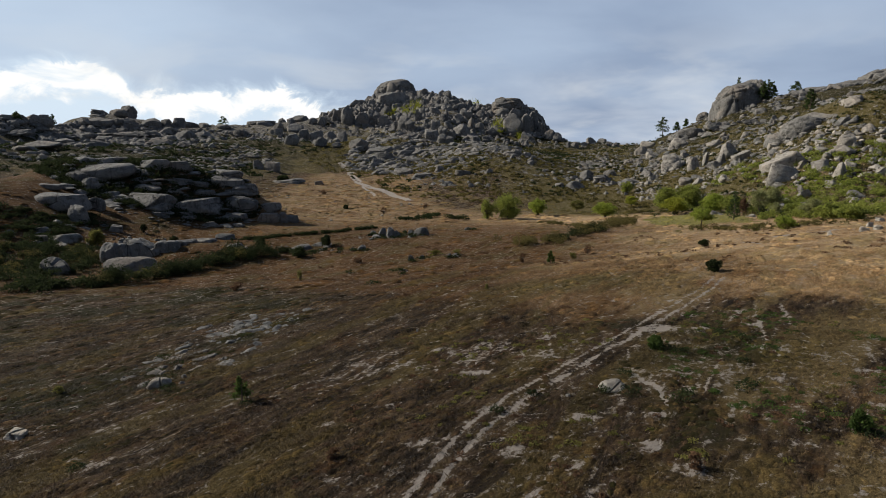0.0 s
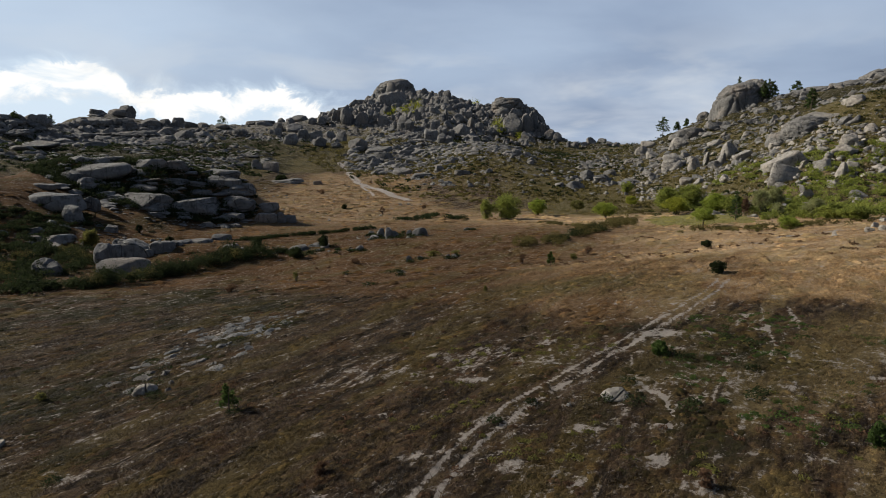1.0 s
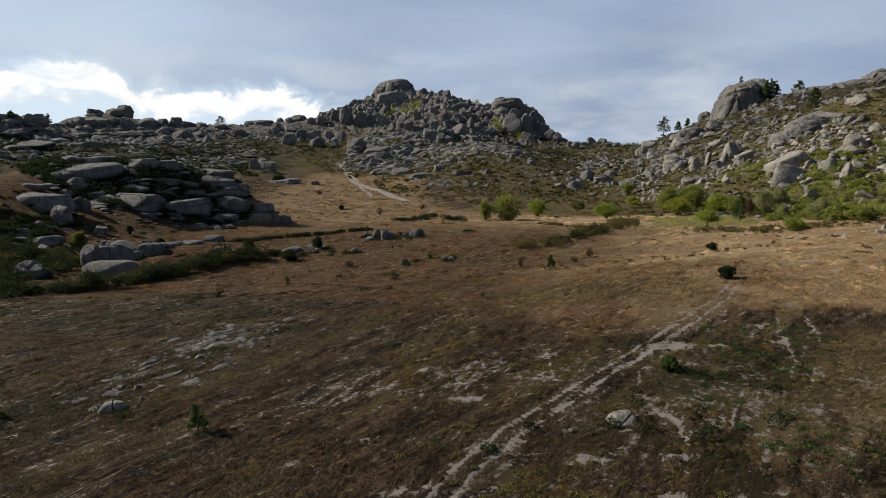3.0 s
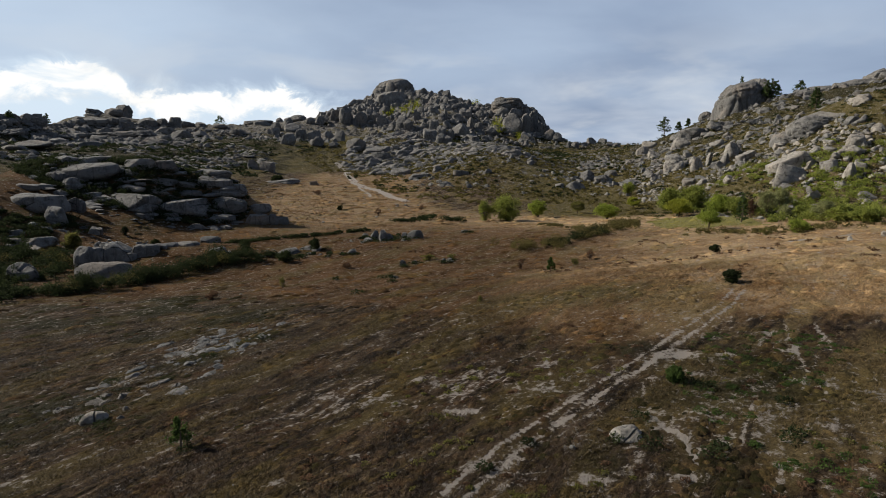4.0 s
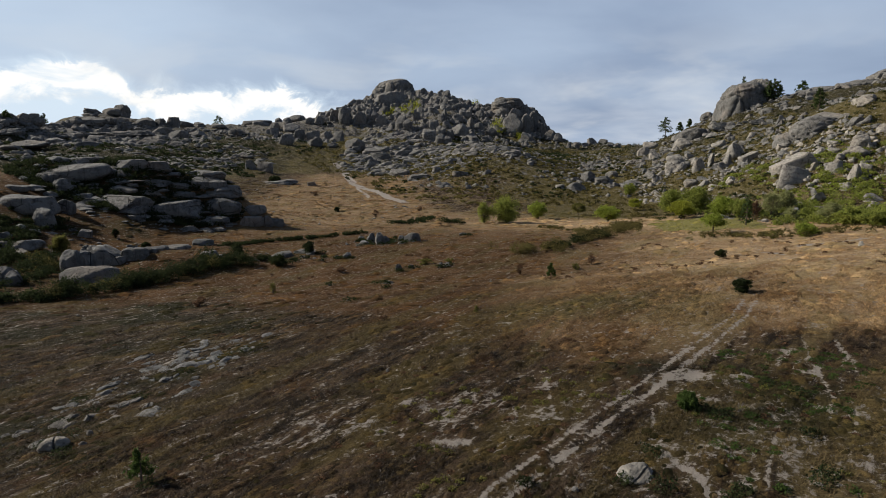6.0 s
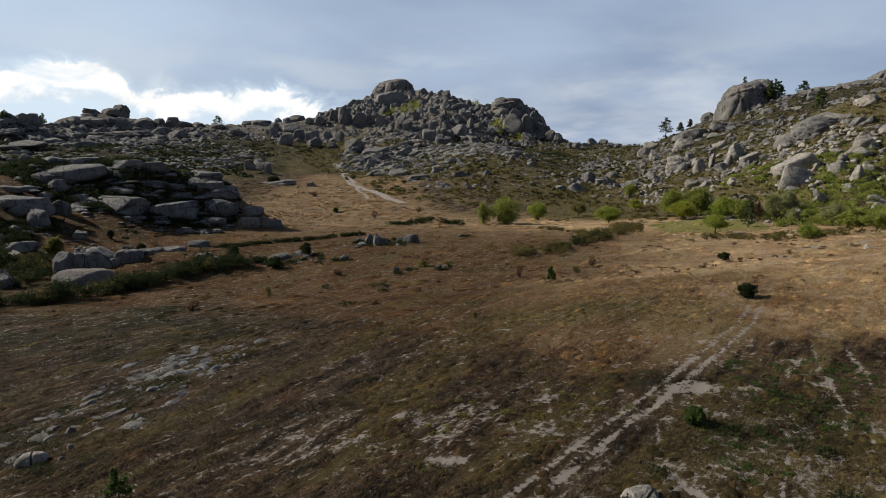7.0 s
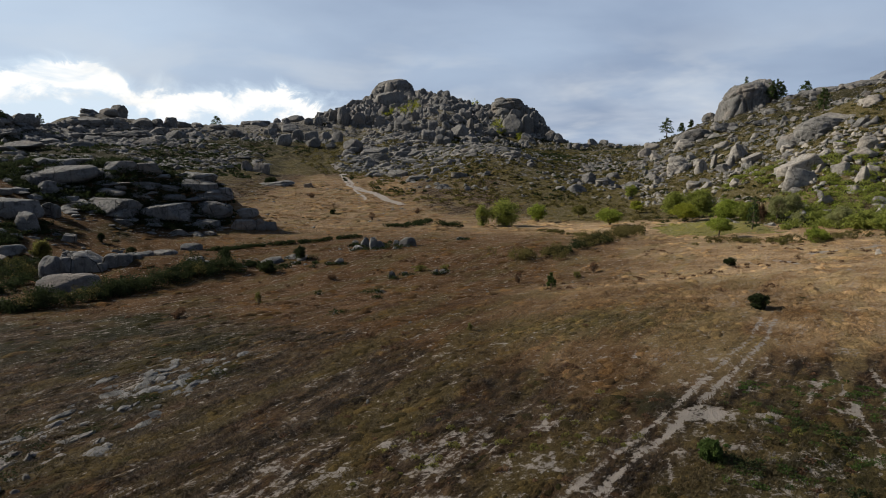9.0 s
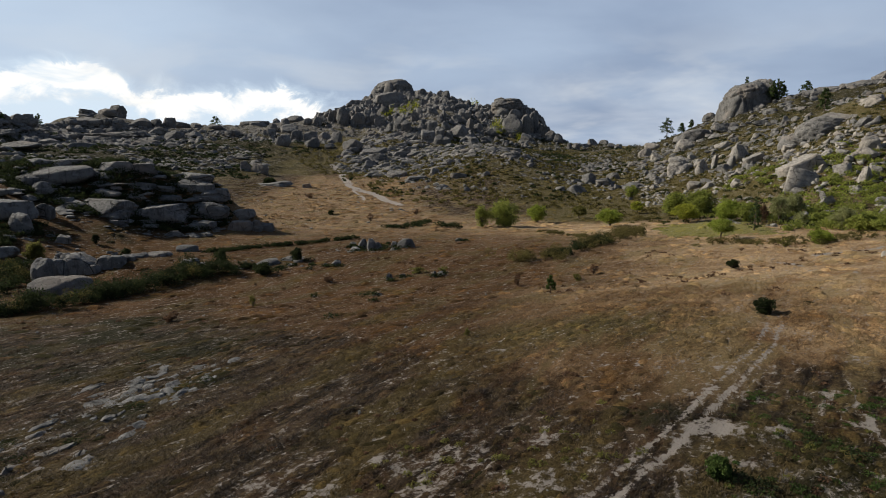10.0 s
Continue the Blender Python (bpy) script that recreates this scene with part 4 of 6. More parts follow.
OUTCROP_C = [
    (-85.2, 207.1, 5.1, 1.9, 0, 0), (-61.0, 216.2, 7.6, 4.6, 0, 0), (-56.6, 219.1, 4.5, 4.1, 0, 0), (-53.4, 221.6, 4.4, 3.8, 0, 0), (-77.8, 225.9, 11.1, 3.6, 0, 0),
    (-84.2, 220.7, 7.5, 2.6, 0, 0), (-62.8, 222.4, 9.5, 3.4, 0, 0), (-90.8, 201.6, 5.5, 2.1, 0, 0), (-108.7, 206.7, 5.3, 2.5, 0, 0), (-83.5, 218.3, 9.3, 2.6, 0, 0),
    (-69.8, 224.5, 7.6, 3.8, 0, 0),
]
GORSE_SLABS = [
    (-107.4, 167.1, 3.7, 1.7, 0, 0), (-99.7, 162.6, 8.6, 2.5, 0, 0), (-107.3, 173.8, 2.8, 1.8, 0, 0), (-83.4, 132.4, 5.8, 3.6, 0, 0), (-95.2, 181.4, 3.6, 2.5, 0, 0),
    (-52.3, 156.7, 4.0, 2.3, 0, 0), (-104.5, 175.2, 3.0, 1.3, 0, 0), (-104.0, 160.8, 3.4, 1.6, 0, 0), (-97.8, 159.0, 4.3, 1.3, 0, 0),
]
SPLIT = [
    (-78.2, 149.6, 4.3, 4.4, 0, 0), (-73.8, 151.7, 6.6, 4.5, 0, 0), (-77.8, 152.0, 3.7, 1.8, 0, 3.4), (-70.1, 136.4, 9.1, 3.0, 0, 0), (-79.8, 147.5, 3.3, 5.1, 0, 0),
    (-67.9, 152.3, 5.0, 3.0, 0, 0), (-66.2, 156.0, 3.2, 1.5, 0, 0), (-66.1, 161.0, 3.8, 1.3, 0, 0), (-63.4, 165.0, 5.3, 1.2, 0, 0), (-65.6, 187.0, 4.8, 1.6, 0, 0),
    (-70.8, 150.7, 2.9, 1.9, 0, 0),
]
MID_ROCKS = [
    (-38.0, 165.5, 6.6, 1.6, 0, 0), (-33.3, 170.4, 5.8, 1.2, 0, 0), (-21.7, 162.7, 2.9, 1.6, 0, 0), (-23.5, 162.9, 1.4, 0.9, 0, 0),
    (-26.8, 160.6, 0.9, 0.9, 0, 0), (-18.5, 185.9, 2.9, 2.8, 0, 0), (-15.7, 181.7, 3.4, 3.3, -15, 0), (-13.3, 183.9, 2.8, 2.0, 0, 0),
    (-21.6, 191.0, 2.2, 1.8, 0, 0), (-19.4, 182.5, 3.1, 1.0, 0, 0), (-6.7, 185.1, 4.9, 2.8, 0, 0), (-9.7, 187.5, 2.5, 2.3, 10, 0),
    (-9.5, 180.9, 2.1, 0.7, 0, 0), (-51.6, 157.8, 3.6, 1.1, 0, 0),
]
MID_STONES = [
    (-7.4, 146.8, 1.7, 1.4, 0, 0), (-4.9, 149.4, 1.6, 1.2, 0, 0), (1.4, 148.8, 1.3, 1.2, 0, 0), (3.1, 149.5, 1.8, 1.2, 0, 0),
    (-8.3, 129.6, 2.1, 0.7, 0, 0), (-12.1, 104.5, 0.9, 0.7, 0, 0), (-20.0, 132.0, 0.8, 0.5, 0, 0), (-2.7, 64.2, 0.3, 0.5, 0, 0),
    (8.7, 41.6, 0.4, 0.3, 0, 0), (-24.0, 55.0, 0.7, 0.3, 0, 0), (-24.6, 57.0, 0.6, 0.5, 0, 0), (-8.0, 120.5, 0.6, 0.4, 0, 0),
    (7.6, 195.4, 3.2, 1.2, 0, 0),
]
FIELD_ROCKS = [(12.2, 42.2, 2.15, 0.6, 0, 0), (-26.1, 54.4, 2.3, 0.85, 0, 0)]
PALE_STONES = [
    (83.6, 123.9, 1.8, 1.1, 0, 0), (90.2, 131.6, 2.6, 1.2, 0, 0), (103.9, 148.8, 1.9, 1.1, 0, 0), (74.7, 120.6, 1.7, 0.8, 0, 0),
    (86.0, 123.0, 1.8, 0.9, 0, 0), (-32.8, 44.9, 1.5, 0.7, 0, 0),
]
ROLL = np.random.default_rng(11)


def boulder(x, y, w, h, lean, lift, label, group, forms, deep=0.8, shape=None, back=0.0):
    """One granite block as a thing of its own, its foot let into the ground."""
    me = forms[int(ROLL.integers(len(forms))) if shape is None else shape]
    ob = new("boulder", me)
    tall = h + lift
    sz = 0.5 * tall * (1.35 + back)
    ob.matrix_basis = Matrix.LocRotScale((x, y + 0.36 * w * deep, ground_z(x, y) + tall - sz),
                                         Euler((ROLL.normal(back, 0.05 + 0.3 * back), radians(lean) + ROLL.normal(0, 0.05 + 0.3 * back), ROLL.choice((0.0, math.pi)) + ROLL.normal(0, 0.2))),
                                         (w / 1.9, w * deep / 1.9, sz))
    return tagged(ob, label, "boulder", group)


def outcrop(rows, label, group, forms, deep=0.8, squat=1.0, broad=1.0, back=0.0):
    for x, y, w, h, lean, lift in rows:
        boulder(x, y, broad * w, squat * h, lean, lift, label, group, forms, max(deep, 0.7 * h / w), None, back)


for rows_ in (OUTCROP_A, OUTCROP_B, OUTCROP_C):
    outcrop(rows_, "weathered dark granite slab on the low outcrop", "blocks of the low outcrop", DARK_SLABS, 0.5, 0.90, 1.10)
outcrop(GORSE_SLABS, "low grey granite slab among dark gorse", "slabs in the gorse", DARK_SLABS, 0.6, 1.0, 1.05)
outcrop(SPLIT, "split granite block with a dark crack on the slope", "blocks of the split rock", DARK_SQUARE, 0.7, 0.95, 1.14)
outcrop(MID_ROCKS, "grey granite boulder standing in dry grass", "boulders in the field", DARK_BROKEN, 0.7)
outcrop(MID_STONES, "small pale granite stone in the grass", "stones in the field", GREY_BROKEN)
for row_ in FIELD_ROCKS:
    boulder(*row_, "pale flat-topped granite rock in short heather", "rocks on the moor", MOOR_SLABS, 0.7, 0)
outcrop(PALE_STONES, "bright pale stone at the edge of the field", "pale stones", BRIGHT_SLABS)
for rows_ in (SUMMIT_A, SUMMIT_B):
    outcrop(rows_, "huge rounded granite block on the summit", "summit blocks", GREY_ROUND, 0.8, 0.95, 0.98)
for rows_ in (SPUR_A, SPUR_B):
    outcrop(rows_, "rounded granite boulder on the spur of the massif", "spur boulders", GREY_ROUND, 0.8, 0.9, 0.95)
outcrop(KNOB, "huge smooth granite slab on the rounded knob", "knob blocks", GREY_ROUND, 0.9, 0.9, 1.0)
for rows_ in (WEST_PILE_A, WEST_PILE_B):
    outcrop(rows_, "grey granite block in a pile along the crest", "crest blocks", GREY_ROUND, 0.8, 0.92, 1.0)
for rows_ in (LOW_SLABS_A, LOW_SLABS_B):
    outcrop(rows_, "low tan granite slab in heath on the slope", "slabs of the lower slope", GREY_SLABS, 0.6, 0.9, 0.95, 0.1)
for rows_ in (RIDGE_A, RIDGE_B, RIDGE_C):
    outcrop(rows_, "layered granite block on the far ridge", "ridge blocks", GREY_LAYERED, 0.8, 0.84, 1.10)
outcrop(DOME, "granite block beside the great dome", "dome blocks", GREY_BROKEN, 0.8, 0.9, 1.0)
for rows_ in (HILLSIDE_A, HILLSIDE_B, HILLSIDE_C):
    outcrop(rows_, "pale granite slab leaning on the sunny hillside", "hillside slabs", PALE_BROKEN, 0.6, 0.86, 1.06, 0.34)
outcrop(SADDLE, "rounded granite boulder below the saddle", "saddle boulders", GREY_BROKEN, 0.8, 0.95, 1.0)


def granite_dome(x, y, w, deep, h, mat, label, seed, flutes=9, sunk=0.35, skew=0.0, lumps=0.26, ledges=9):
    """A whaleback of bedrock, fluted from the top down, its foot deep in the hill."""
    r = np.random.default_rng(seed)
    nu, nv = 108, 40
    a, e = np.meshgrid(np.linspace(0, 2 * np.pi, nu, endpoint=False), np.linspace(-0.35, np.pi / 2, nv))
    c, s_ = np.cos(a), np.sin(a)
    p = 2.5
    ring = np.maximum(np.cos(e), 0.001) ** (2 / p)
    bulge = 1 / (np.abs(c) ** p + np.abs(s_) ** p) ** (1 / p)
    groove = np.zeros_like(a)
    for k in range(flutes):
        at_, wide_, dep = r.uniform(0, 6.28), r.uniform(0.025, 0.07), r.uniform(0.05, 0.16)
        d = np.angle(np.exp(1j * (a - at_ - 0.35 * np.sin(2.2 * e + k))))
        groove += dep * np.exp(-(d / wide_) ** 2)
    for k in range(ledges):
        groove += r.uniform(0.03, 0.10) * np.exp(-((e - r.uniform(0.05, 1.2) - 0.16 * np.sin(a * r.uniform(1, 2.5) + k)) / 0.03) ** 2)
    lump = np.array([[noise.fractal(Vector((c[i, j] * np.cos(e[i, j]), s_[i, j] * np.cos(e[i, j]), np.sin(e[i, j]))) * 1.7 + Vector((0, 0, seed * 7.3)), 0.9, 2.0, 4) for j in range(nu)] for i in range(nv)])
    rad = ring * bulge * (1 - groove * np.cos(e) + lumps * lump)
    zz = np.sign(np.sin(e)) * np.abs(np.sin(e)) ** 0.8 * (1 + 0.8 * lumps * lump)
    co = np.stack([rad * c * w / 2 + skew * zz * w, rad * s_ * deep / 2, zz * h], -1).reshape(-1, 3)
    i, j = np.meshgrid(np.arange(nv - 1), np.arange(nu), indexing="ij")
    q = np.stack([i * nu + j, i * nu + (j + 1) % nu, (i + 1) * nu + (j + 1) % nu, (i + 1) * nu + j], -1).reshape(-1, 4)
    me = mesh_of("granite_dome", co, q)
    me.materials.append(mat)
    ob = tagged(new("granite_dome", me), label, "rock")
    ob.matrix_basis = pose(x, y, ground_z(x, y) - sunk * h * 0.3)
    return ob


granite_dome(234.5, 520, 36, 36, 27, DULL, "great fluted granite dome on the hillside", 12, 14, 0.9, 0.06, 0.10)
granite_dome(250, 524, 24, 26, 25, DULL, "darker granite shoulder beside the great dome", 2, 12, 0.9, 0.0, 0.16)
boulder(150.0, 277.0, 17.5, 9.5, -16, 0, "smooth pale granite slab sloping down the hillside", "hillside slabs", PALE_BROKEN, 0.7, 9, 0.5)
boulder(142.5, 266.0, 16.0, 9.0, -14, 0, "cracked pale granite slab at the foot of a larger one", "hillside slabs", PALE_BROKEN, 0.6, 8, 0.5)
boulder(137.5, 264.0, 5.0, 5.0, -5, 0, "narrow pale granite block leaning on a slab", "hillside slabs", PALE_BROKEN, 0.7, 3, 0.2)
granite_dome(187.5, 331.0, 26, 18, 7.5, DULL, "low grey whaleback of granite on the hillside", 25, 4, 0.8, 0.08, 0.13, 1)
granite_dome(179.0, 336.0, 18, 16, 6.0, DULL, "low grey whaleback of granite on the hillside", 27, 4, 0.8, 0.05, 0.13, 1)
granite_dome(290.0, 497.0, 40, 26, 5.0, DULL, "long grey whaleback of granite on the skyline", 29, 6, 0.8, 0.08, 0.13, 1)
granite_dome(314.0, 497.0, 34, 26, 5.5, DULL, "long grey whaleback of granite on the skyline", 31, 6, 0.8, 0.08, 0.13, 1)
granite_dome(188.0, 494.0, 24, 20, 7.5, DULL, "grey granite shoulder below the pines", 33, 5, 0.8, 0.1, 0.13, 1)
granite_dome(-81.8, 1075, 62, 44, 24, DULL, "rounded granite dome crowning the summit", 41, 10, 0.35, 0.10, 0.12, 6)
granite_dome(93.8, 933, 46, 38, 12, DULL, "smooth granite dome on the spur of the massif", 43, 10, 0.35, 0.0, 0.11, 6)
granite_dome(-347.4, 708, 72, 36, 9, DULL, "broad granite mound on the far ridge", 45, 12, 0.35, 0.0, 0.22, 14)

# many smaller stones, by stretches of the hills
stones("boulder_field", np.concatenate([scatter(1, (-75, 1075), (85, 75), 900, (4, 13), (0.7, 1.1), 0.3), scatter(21, (-105, 955), (75, 65), 800, (3, 12), (0.7, 1.1), 0.28, 1.6), scatter(22, (5, 975), (75, 70), 800, (3, 12), (0.6, 1.1), 0.3, 1.6)]),
       10, "grey granite blocks piled up on the summit", mat=DULL)
stones("boulder_field", np.concatenate([scatter(2, (100, 905), (50, 60), 380, (3, 10), (0.6, 1.1), 0.35), scatter(46, (142, 900), (28, 55), 260, (3, 9), (0.6, 1.0), 0.35)]), 8, "grey granite blocks on a rounded knob", mat=DULL)
stones("boulder_field", np.concatenate([scatter(3, (15, 850), (115, 110), 1700, (2.0, 8), (0.6, 1.0), 0.33, 2.5, None, 0.46), scatter(23, (0, 700), (85, 80), 1500, (1.8, 9), (0.6, 1.0), 0.34, 3, None, 0.46)]),
       7, "grey granite boulders covering a steep slope", mat=DULL)
stones("boulder_field", np.concatenate([scatter(4, (0, 560), (85, 115), 3400, (1.2, 8), (0.35, 0.75), 0.34, 3.5, 0.1, 0.48, 30), scatter(45, (40, 590), (120, 155), 3600, (1.0, 5.5), (0.5, 0.9), 0.36, 4, None, 0.46, 30),
                                        scatter(24, (55, 440), (90, 85), 1700, (0.7, 4.6), (0.4, 0.8), 0.36, 4, None, 0.47, 24), scatter(25, (110, 600), (80, 150), 900, (1.0, 5), (0.4, 0.8), 0.40, 4, None, 0.47)]),
       5, "low grey granite slabs in scrub on the lower slope", mat=DULL)
stones("boulder_field", np.concatenate([scatter(61, (0, 520), (70, 95), 1800, (1.0, 6), (0.35, 0.7), 0.34, 3, 0.1, 0.50, 22), scatter(62, (-35, 640), (45, 70), 900, (1.5, 7), (0.35, 0.7), 0.34, 2.5, 0.1, 0.44, 22)]),
       5, "tan weathered granite slabs in layers on the lower slope", mat=WARM)
stones("boulder_field", np.concatenate([scatter(5, (-345, 705), (80, 45), 800, (2, 9), (0.5, 0.9), 0.34, 2.2, 0.0), scatter(49, (-415, 640), (50, 40), 420, (2, 8), (0.4, 0.8), 0.36, 2.5, 0.0),
                                        scatter(54, (-250, 740), (50, 35), 260, (2.0, 7), (0.5, 0.9), 0.36, 2.5)]), 7, "weathered granite blocks along the ridge", mat=DULL)
stones("boulder_field", np.concatenate([scatter(6, (-345, 620), (130, 80), 4200, (1.5, 9), (0.35, 0.8), 0.36, 3, 0.0, 0.40, 36), scatter(26, (-260, 500), (130, 100), 3800, (0.9, 6), (0.35, 0.8), 0.38, 3.5, 0.0, 0.44, 30)]),
       6, "dark granite slabs on the shaded slope", mat=DULL)
stones("boulder_field", np.concatenate([scatter(7, (-175, 850), (95, 60), 300, (2, 7), (0.5, 0.9), 0.36, 2.5, None, 0.48), scatter(27, (-155, 730), (62, 85), 1000, (2, 9), (0.5, 1.0), 0.34, 2.5, None, 0.44)]),
       7, "granite blocks along the crest", mat=DULL)
stones("boulder_field", np.concatenate([scatter(8, (225, 410), (100, 130), 4200, (0.7, 7.5), (0.35, 0.75), 0.38, 4.5, None, 0.49, 26), scatter(28, (300, 480), (120, 100), 1500, (1.0, 7), (0.35, 0.75), 0.40, 4, None, 0.46, 30)]),
       5, "grey granite boulders strewn over the upper hillside", mat=DULL)
stones("boulder_field", np.concatenate([scatter(63, (338, 505), (30, 30), 150, (4, 13), (0.5, 0.9), 0.30, 2.0), scatter(64, (295, 500), (32, 22), 150, (2, 8), (0.4, 0.8), 0.32, 2.5)]),
       6, "grey granite blocks heaped along the skyline of the hill", mat=DULL)
stones("boulder_field", np.concatenate([scatter(29, (150, 340), (50, 85), 1900, (0.5, 4.2), (0.4, 0.8), 0.36, 4, None, 0.45, 20), scatter(47, (170, 290), (45, 55), 700, (0.4, 3.2), (0.4, 0.8), 0.36, 4, None, 0.49, 18)]),
       3.2, "pale granite boulders strewn over the sunny hillside", mat=PALER)
stones("boulder_field", np.concatenate([scatter(9, (195, 790), (100, 60), 420, (1.6, 6), (0.5, 0.9), 0.36, 3, None, 0.46), scatter(39, (130, 480), (50, 110), 700, (0.8, 4), (0.4, 0.8), 0.40, 4, None, 0.48)]),
       4, "granite boulders at the saddle", mat=DULL)
stones("boulder_field", np.concatenate([scatter(65, (176, 276), (26, 38), 190, (1.2, 5), (0.5, 0.9), 0.32, 2.2, None, 0.40, 20), scatter(66, (118, 225), (18, 34), 70, (0.8, 3.6), (0.5, 0.9), 0.28, 2.0)]),
       2.5, "bright pale boulders among green broom", mat=PALER)
stones("boulder_field", scatter(67, (98, 430), (38, 75), 650, (0.8, 5), (0.45, 0.85), 0.34, 3.0, None, 0.44, 22), 4, "tan granite boulders below the saddle", mat=WARM)
DARK_MIDDLE = forms_of(MIDDLE, GRANITE)
low_ = np.concatenate([scatter(10, (-98, 217), (34, 20), 330, (0.6, 4.5), (0.25, 0.5), 0.32, 2.2, 0.0), scatter(52, (-16, 184), (12, 6), 40, (0.4, 1.6), (0.4, 0.8), 0.34, 2),
                       scatter(53, (-40, 166), (12, 6), 30, (0.4, 2.0), (0.3, 0.6), 0.36, 2), scatter(40, (-97, 172), (24, 16), 100, (0.5, 3.0), (0.25, 0.5), 0.35, 3)])
low_ = loose(low_, 5.2, DARK_MIDDLE, "low grey granite slab in dark scrub", "small slabs of the outcrop")
stones("boulder_field", low_, 1.5, "smaller granite blocks and slabs of the low outcrop", "boulders")
turf_ = np.concatenate([scatter(12, (-26, 72), (6.5, 15), 170, (0.3, 1.9), (0.22, 0.40), 0.44, 2.4, 1.2, 0.42, 9), scatter(13, (-22, 80), (5, 7), 60, (0.25, 1.6), (0.25, 0.45), 0.42, 2, 1.2),
                        scatter(17, (-29, 61), (4, 8), 40, (0.2, 1.4), (0.25, 0.45), 0.42, 2, 1.2)])
turf_ = loose(turf_, 1.2, DARK_MIDDLE, "half-buried lichened ledge of granite in short grass", "ledges in the turf", "stone")
stones("stone_scatter", turf_, 0.5, "half-buried lichened stones in short grass", "stones", GRANITE)
stones("stone_scatter", np.concatenate([scatter(14, (5, 45), (40, 22), 200, (0.06, 0.26), (0.3, 0.6), 0.35, 3), scatter(15, (-10, 140), (60, 50), 200, (0.15, 0.7), (0.3, 0.6), 0.35, 3),
                                        scatter(16, (-60, 340), (55, 110), 260, (0.3, 2.0), (0.3, 0.6), 0.35, 3)]),
       9, "loose stones in the turf of the moor", "stones", DULL)

# ---- plants ----


def leaf_cloud(r, centres, radii, count, size, lumps=0.35, inner=0.55, floor_=-0.35):
    """Leaves as small bent quads on the outer part of rounded clumps. centres, radii: one row a clump."""
    centres, radii = np.repeat(centres, count, 0), np.repeat(radii, count, 0)
    n = len(centres)
    d = r.normal(size=(n, 3))
    d /= np.linalg.norm(d, axis=1, keepdims=True)
    d[:, 2] = np.where(d[:, 2] < floor_, -d[:, 2], d[:, 2])
    k = r.uniform(inner, 1.0, n) * (1 + lumps * np.sin(5 * d[:, 0] + centres[:, 0] * 3) * np.cos(4 * d[:, 1] + centres[:, 1] * 2 + 3 * d[:, 2]))
    p = centres + d * radii * k[:, None]
    a = r.normal(size=(n, 3)) + 0.4 * d
    a /= np.linalg.norm(a, axis=1, keepdims=True)
    b = np.cross(a, r.normal(size=(n, 3)))
    b /= np.linalg.norm(b, axis=1, keepdims=True) + 1e-9
    s = size * r.uniform(0.55, 1.3, (n, 1))
    bend = np.cross(a, b) * s * 0.25
    q = np.stack([p - a * s, p + b * s * 0.45 + bend, p + a * s, p - b * s * 0.45 + bend], 1).reshape(-1, 3)
    return q, np.arange(4 * n).reshape(-1, 4)


def tube(points, radii, sides=6):
    points, radii = np.asarray(points, float), np.asarray(radii, float)
    along = np.gradient(points, axis=0)
    along /= np.linalg.norm(along, axis=1, keepdims=True)
    side = np.cross(along, (0.31, 0.95, 0.05))
    side /= np.linalg.norm(side, axis=1, keepdims=True)
    other = np.cross(along, side)
    ang = np.linspace(0, 2 * np.pi, sides, endpoint=False)
    v = points[:, None] + radii[:, None, None] * (np.cos(ang)[None, :, None] * side[:, None] + np.sin(ang)[None, :, None] * other[:, None])
    f = [(i * sides + j, i * sides + (j + 1) % sides, (i + 1) * sides + (j + 1) % sides, (i + 1) * sides + j)
         for i in range(len(points) - 1) for j in range(sides)]
    return v.reshape(-1, 3), np.array(f)


def joined(pieces):
    vs, fs, base = [], [], 0
    for v, f in pieces:
        vs.append(v)
        fs.append(f + base)
        base += len(v)
    return np.concatenate(vs), np.concatenate(fs)


def part_mesh(name, pieces, mat, parent):
    me = mesh_of(name, *joined(pieces))
    me.materials.append(mat)
    ob = new(name, me)
    ob.parent = parent
    return ob


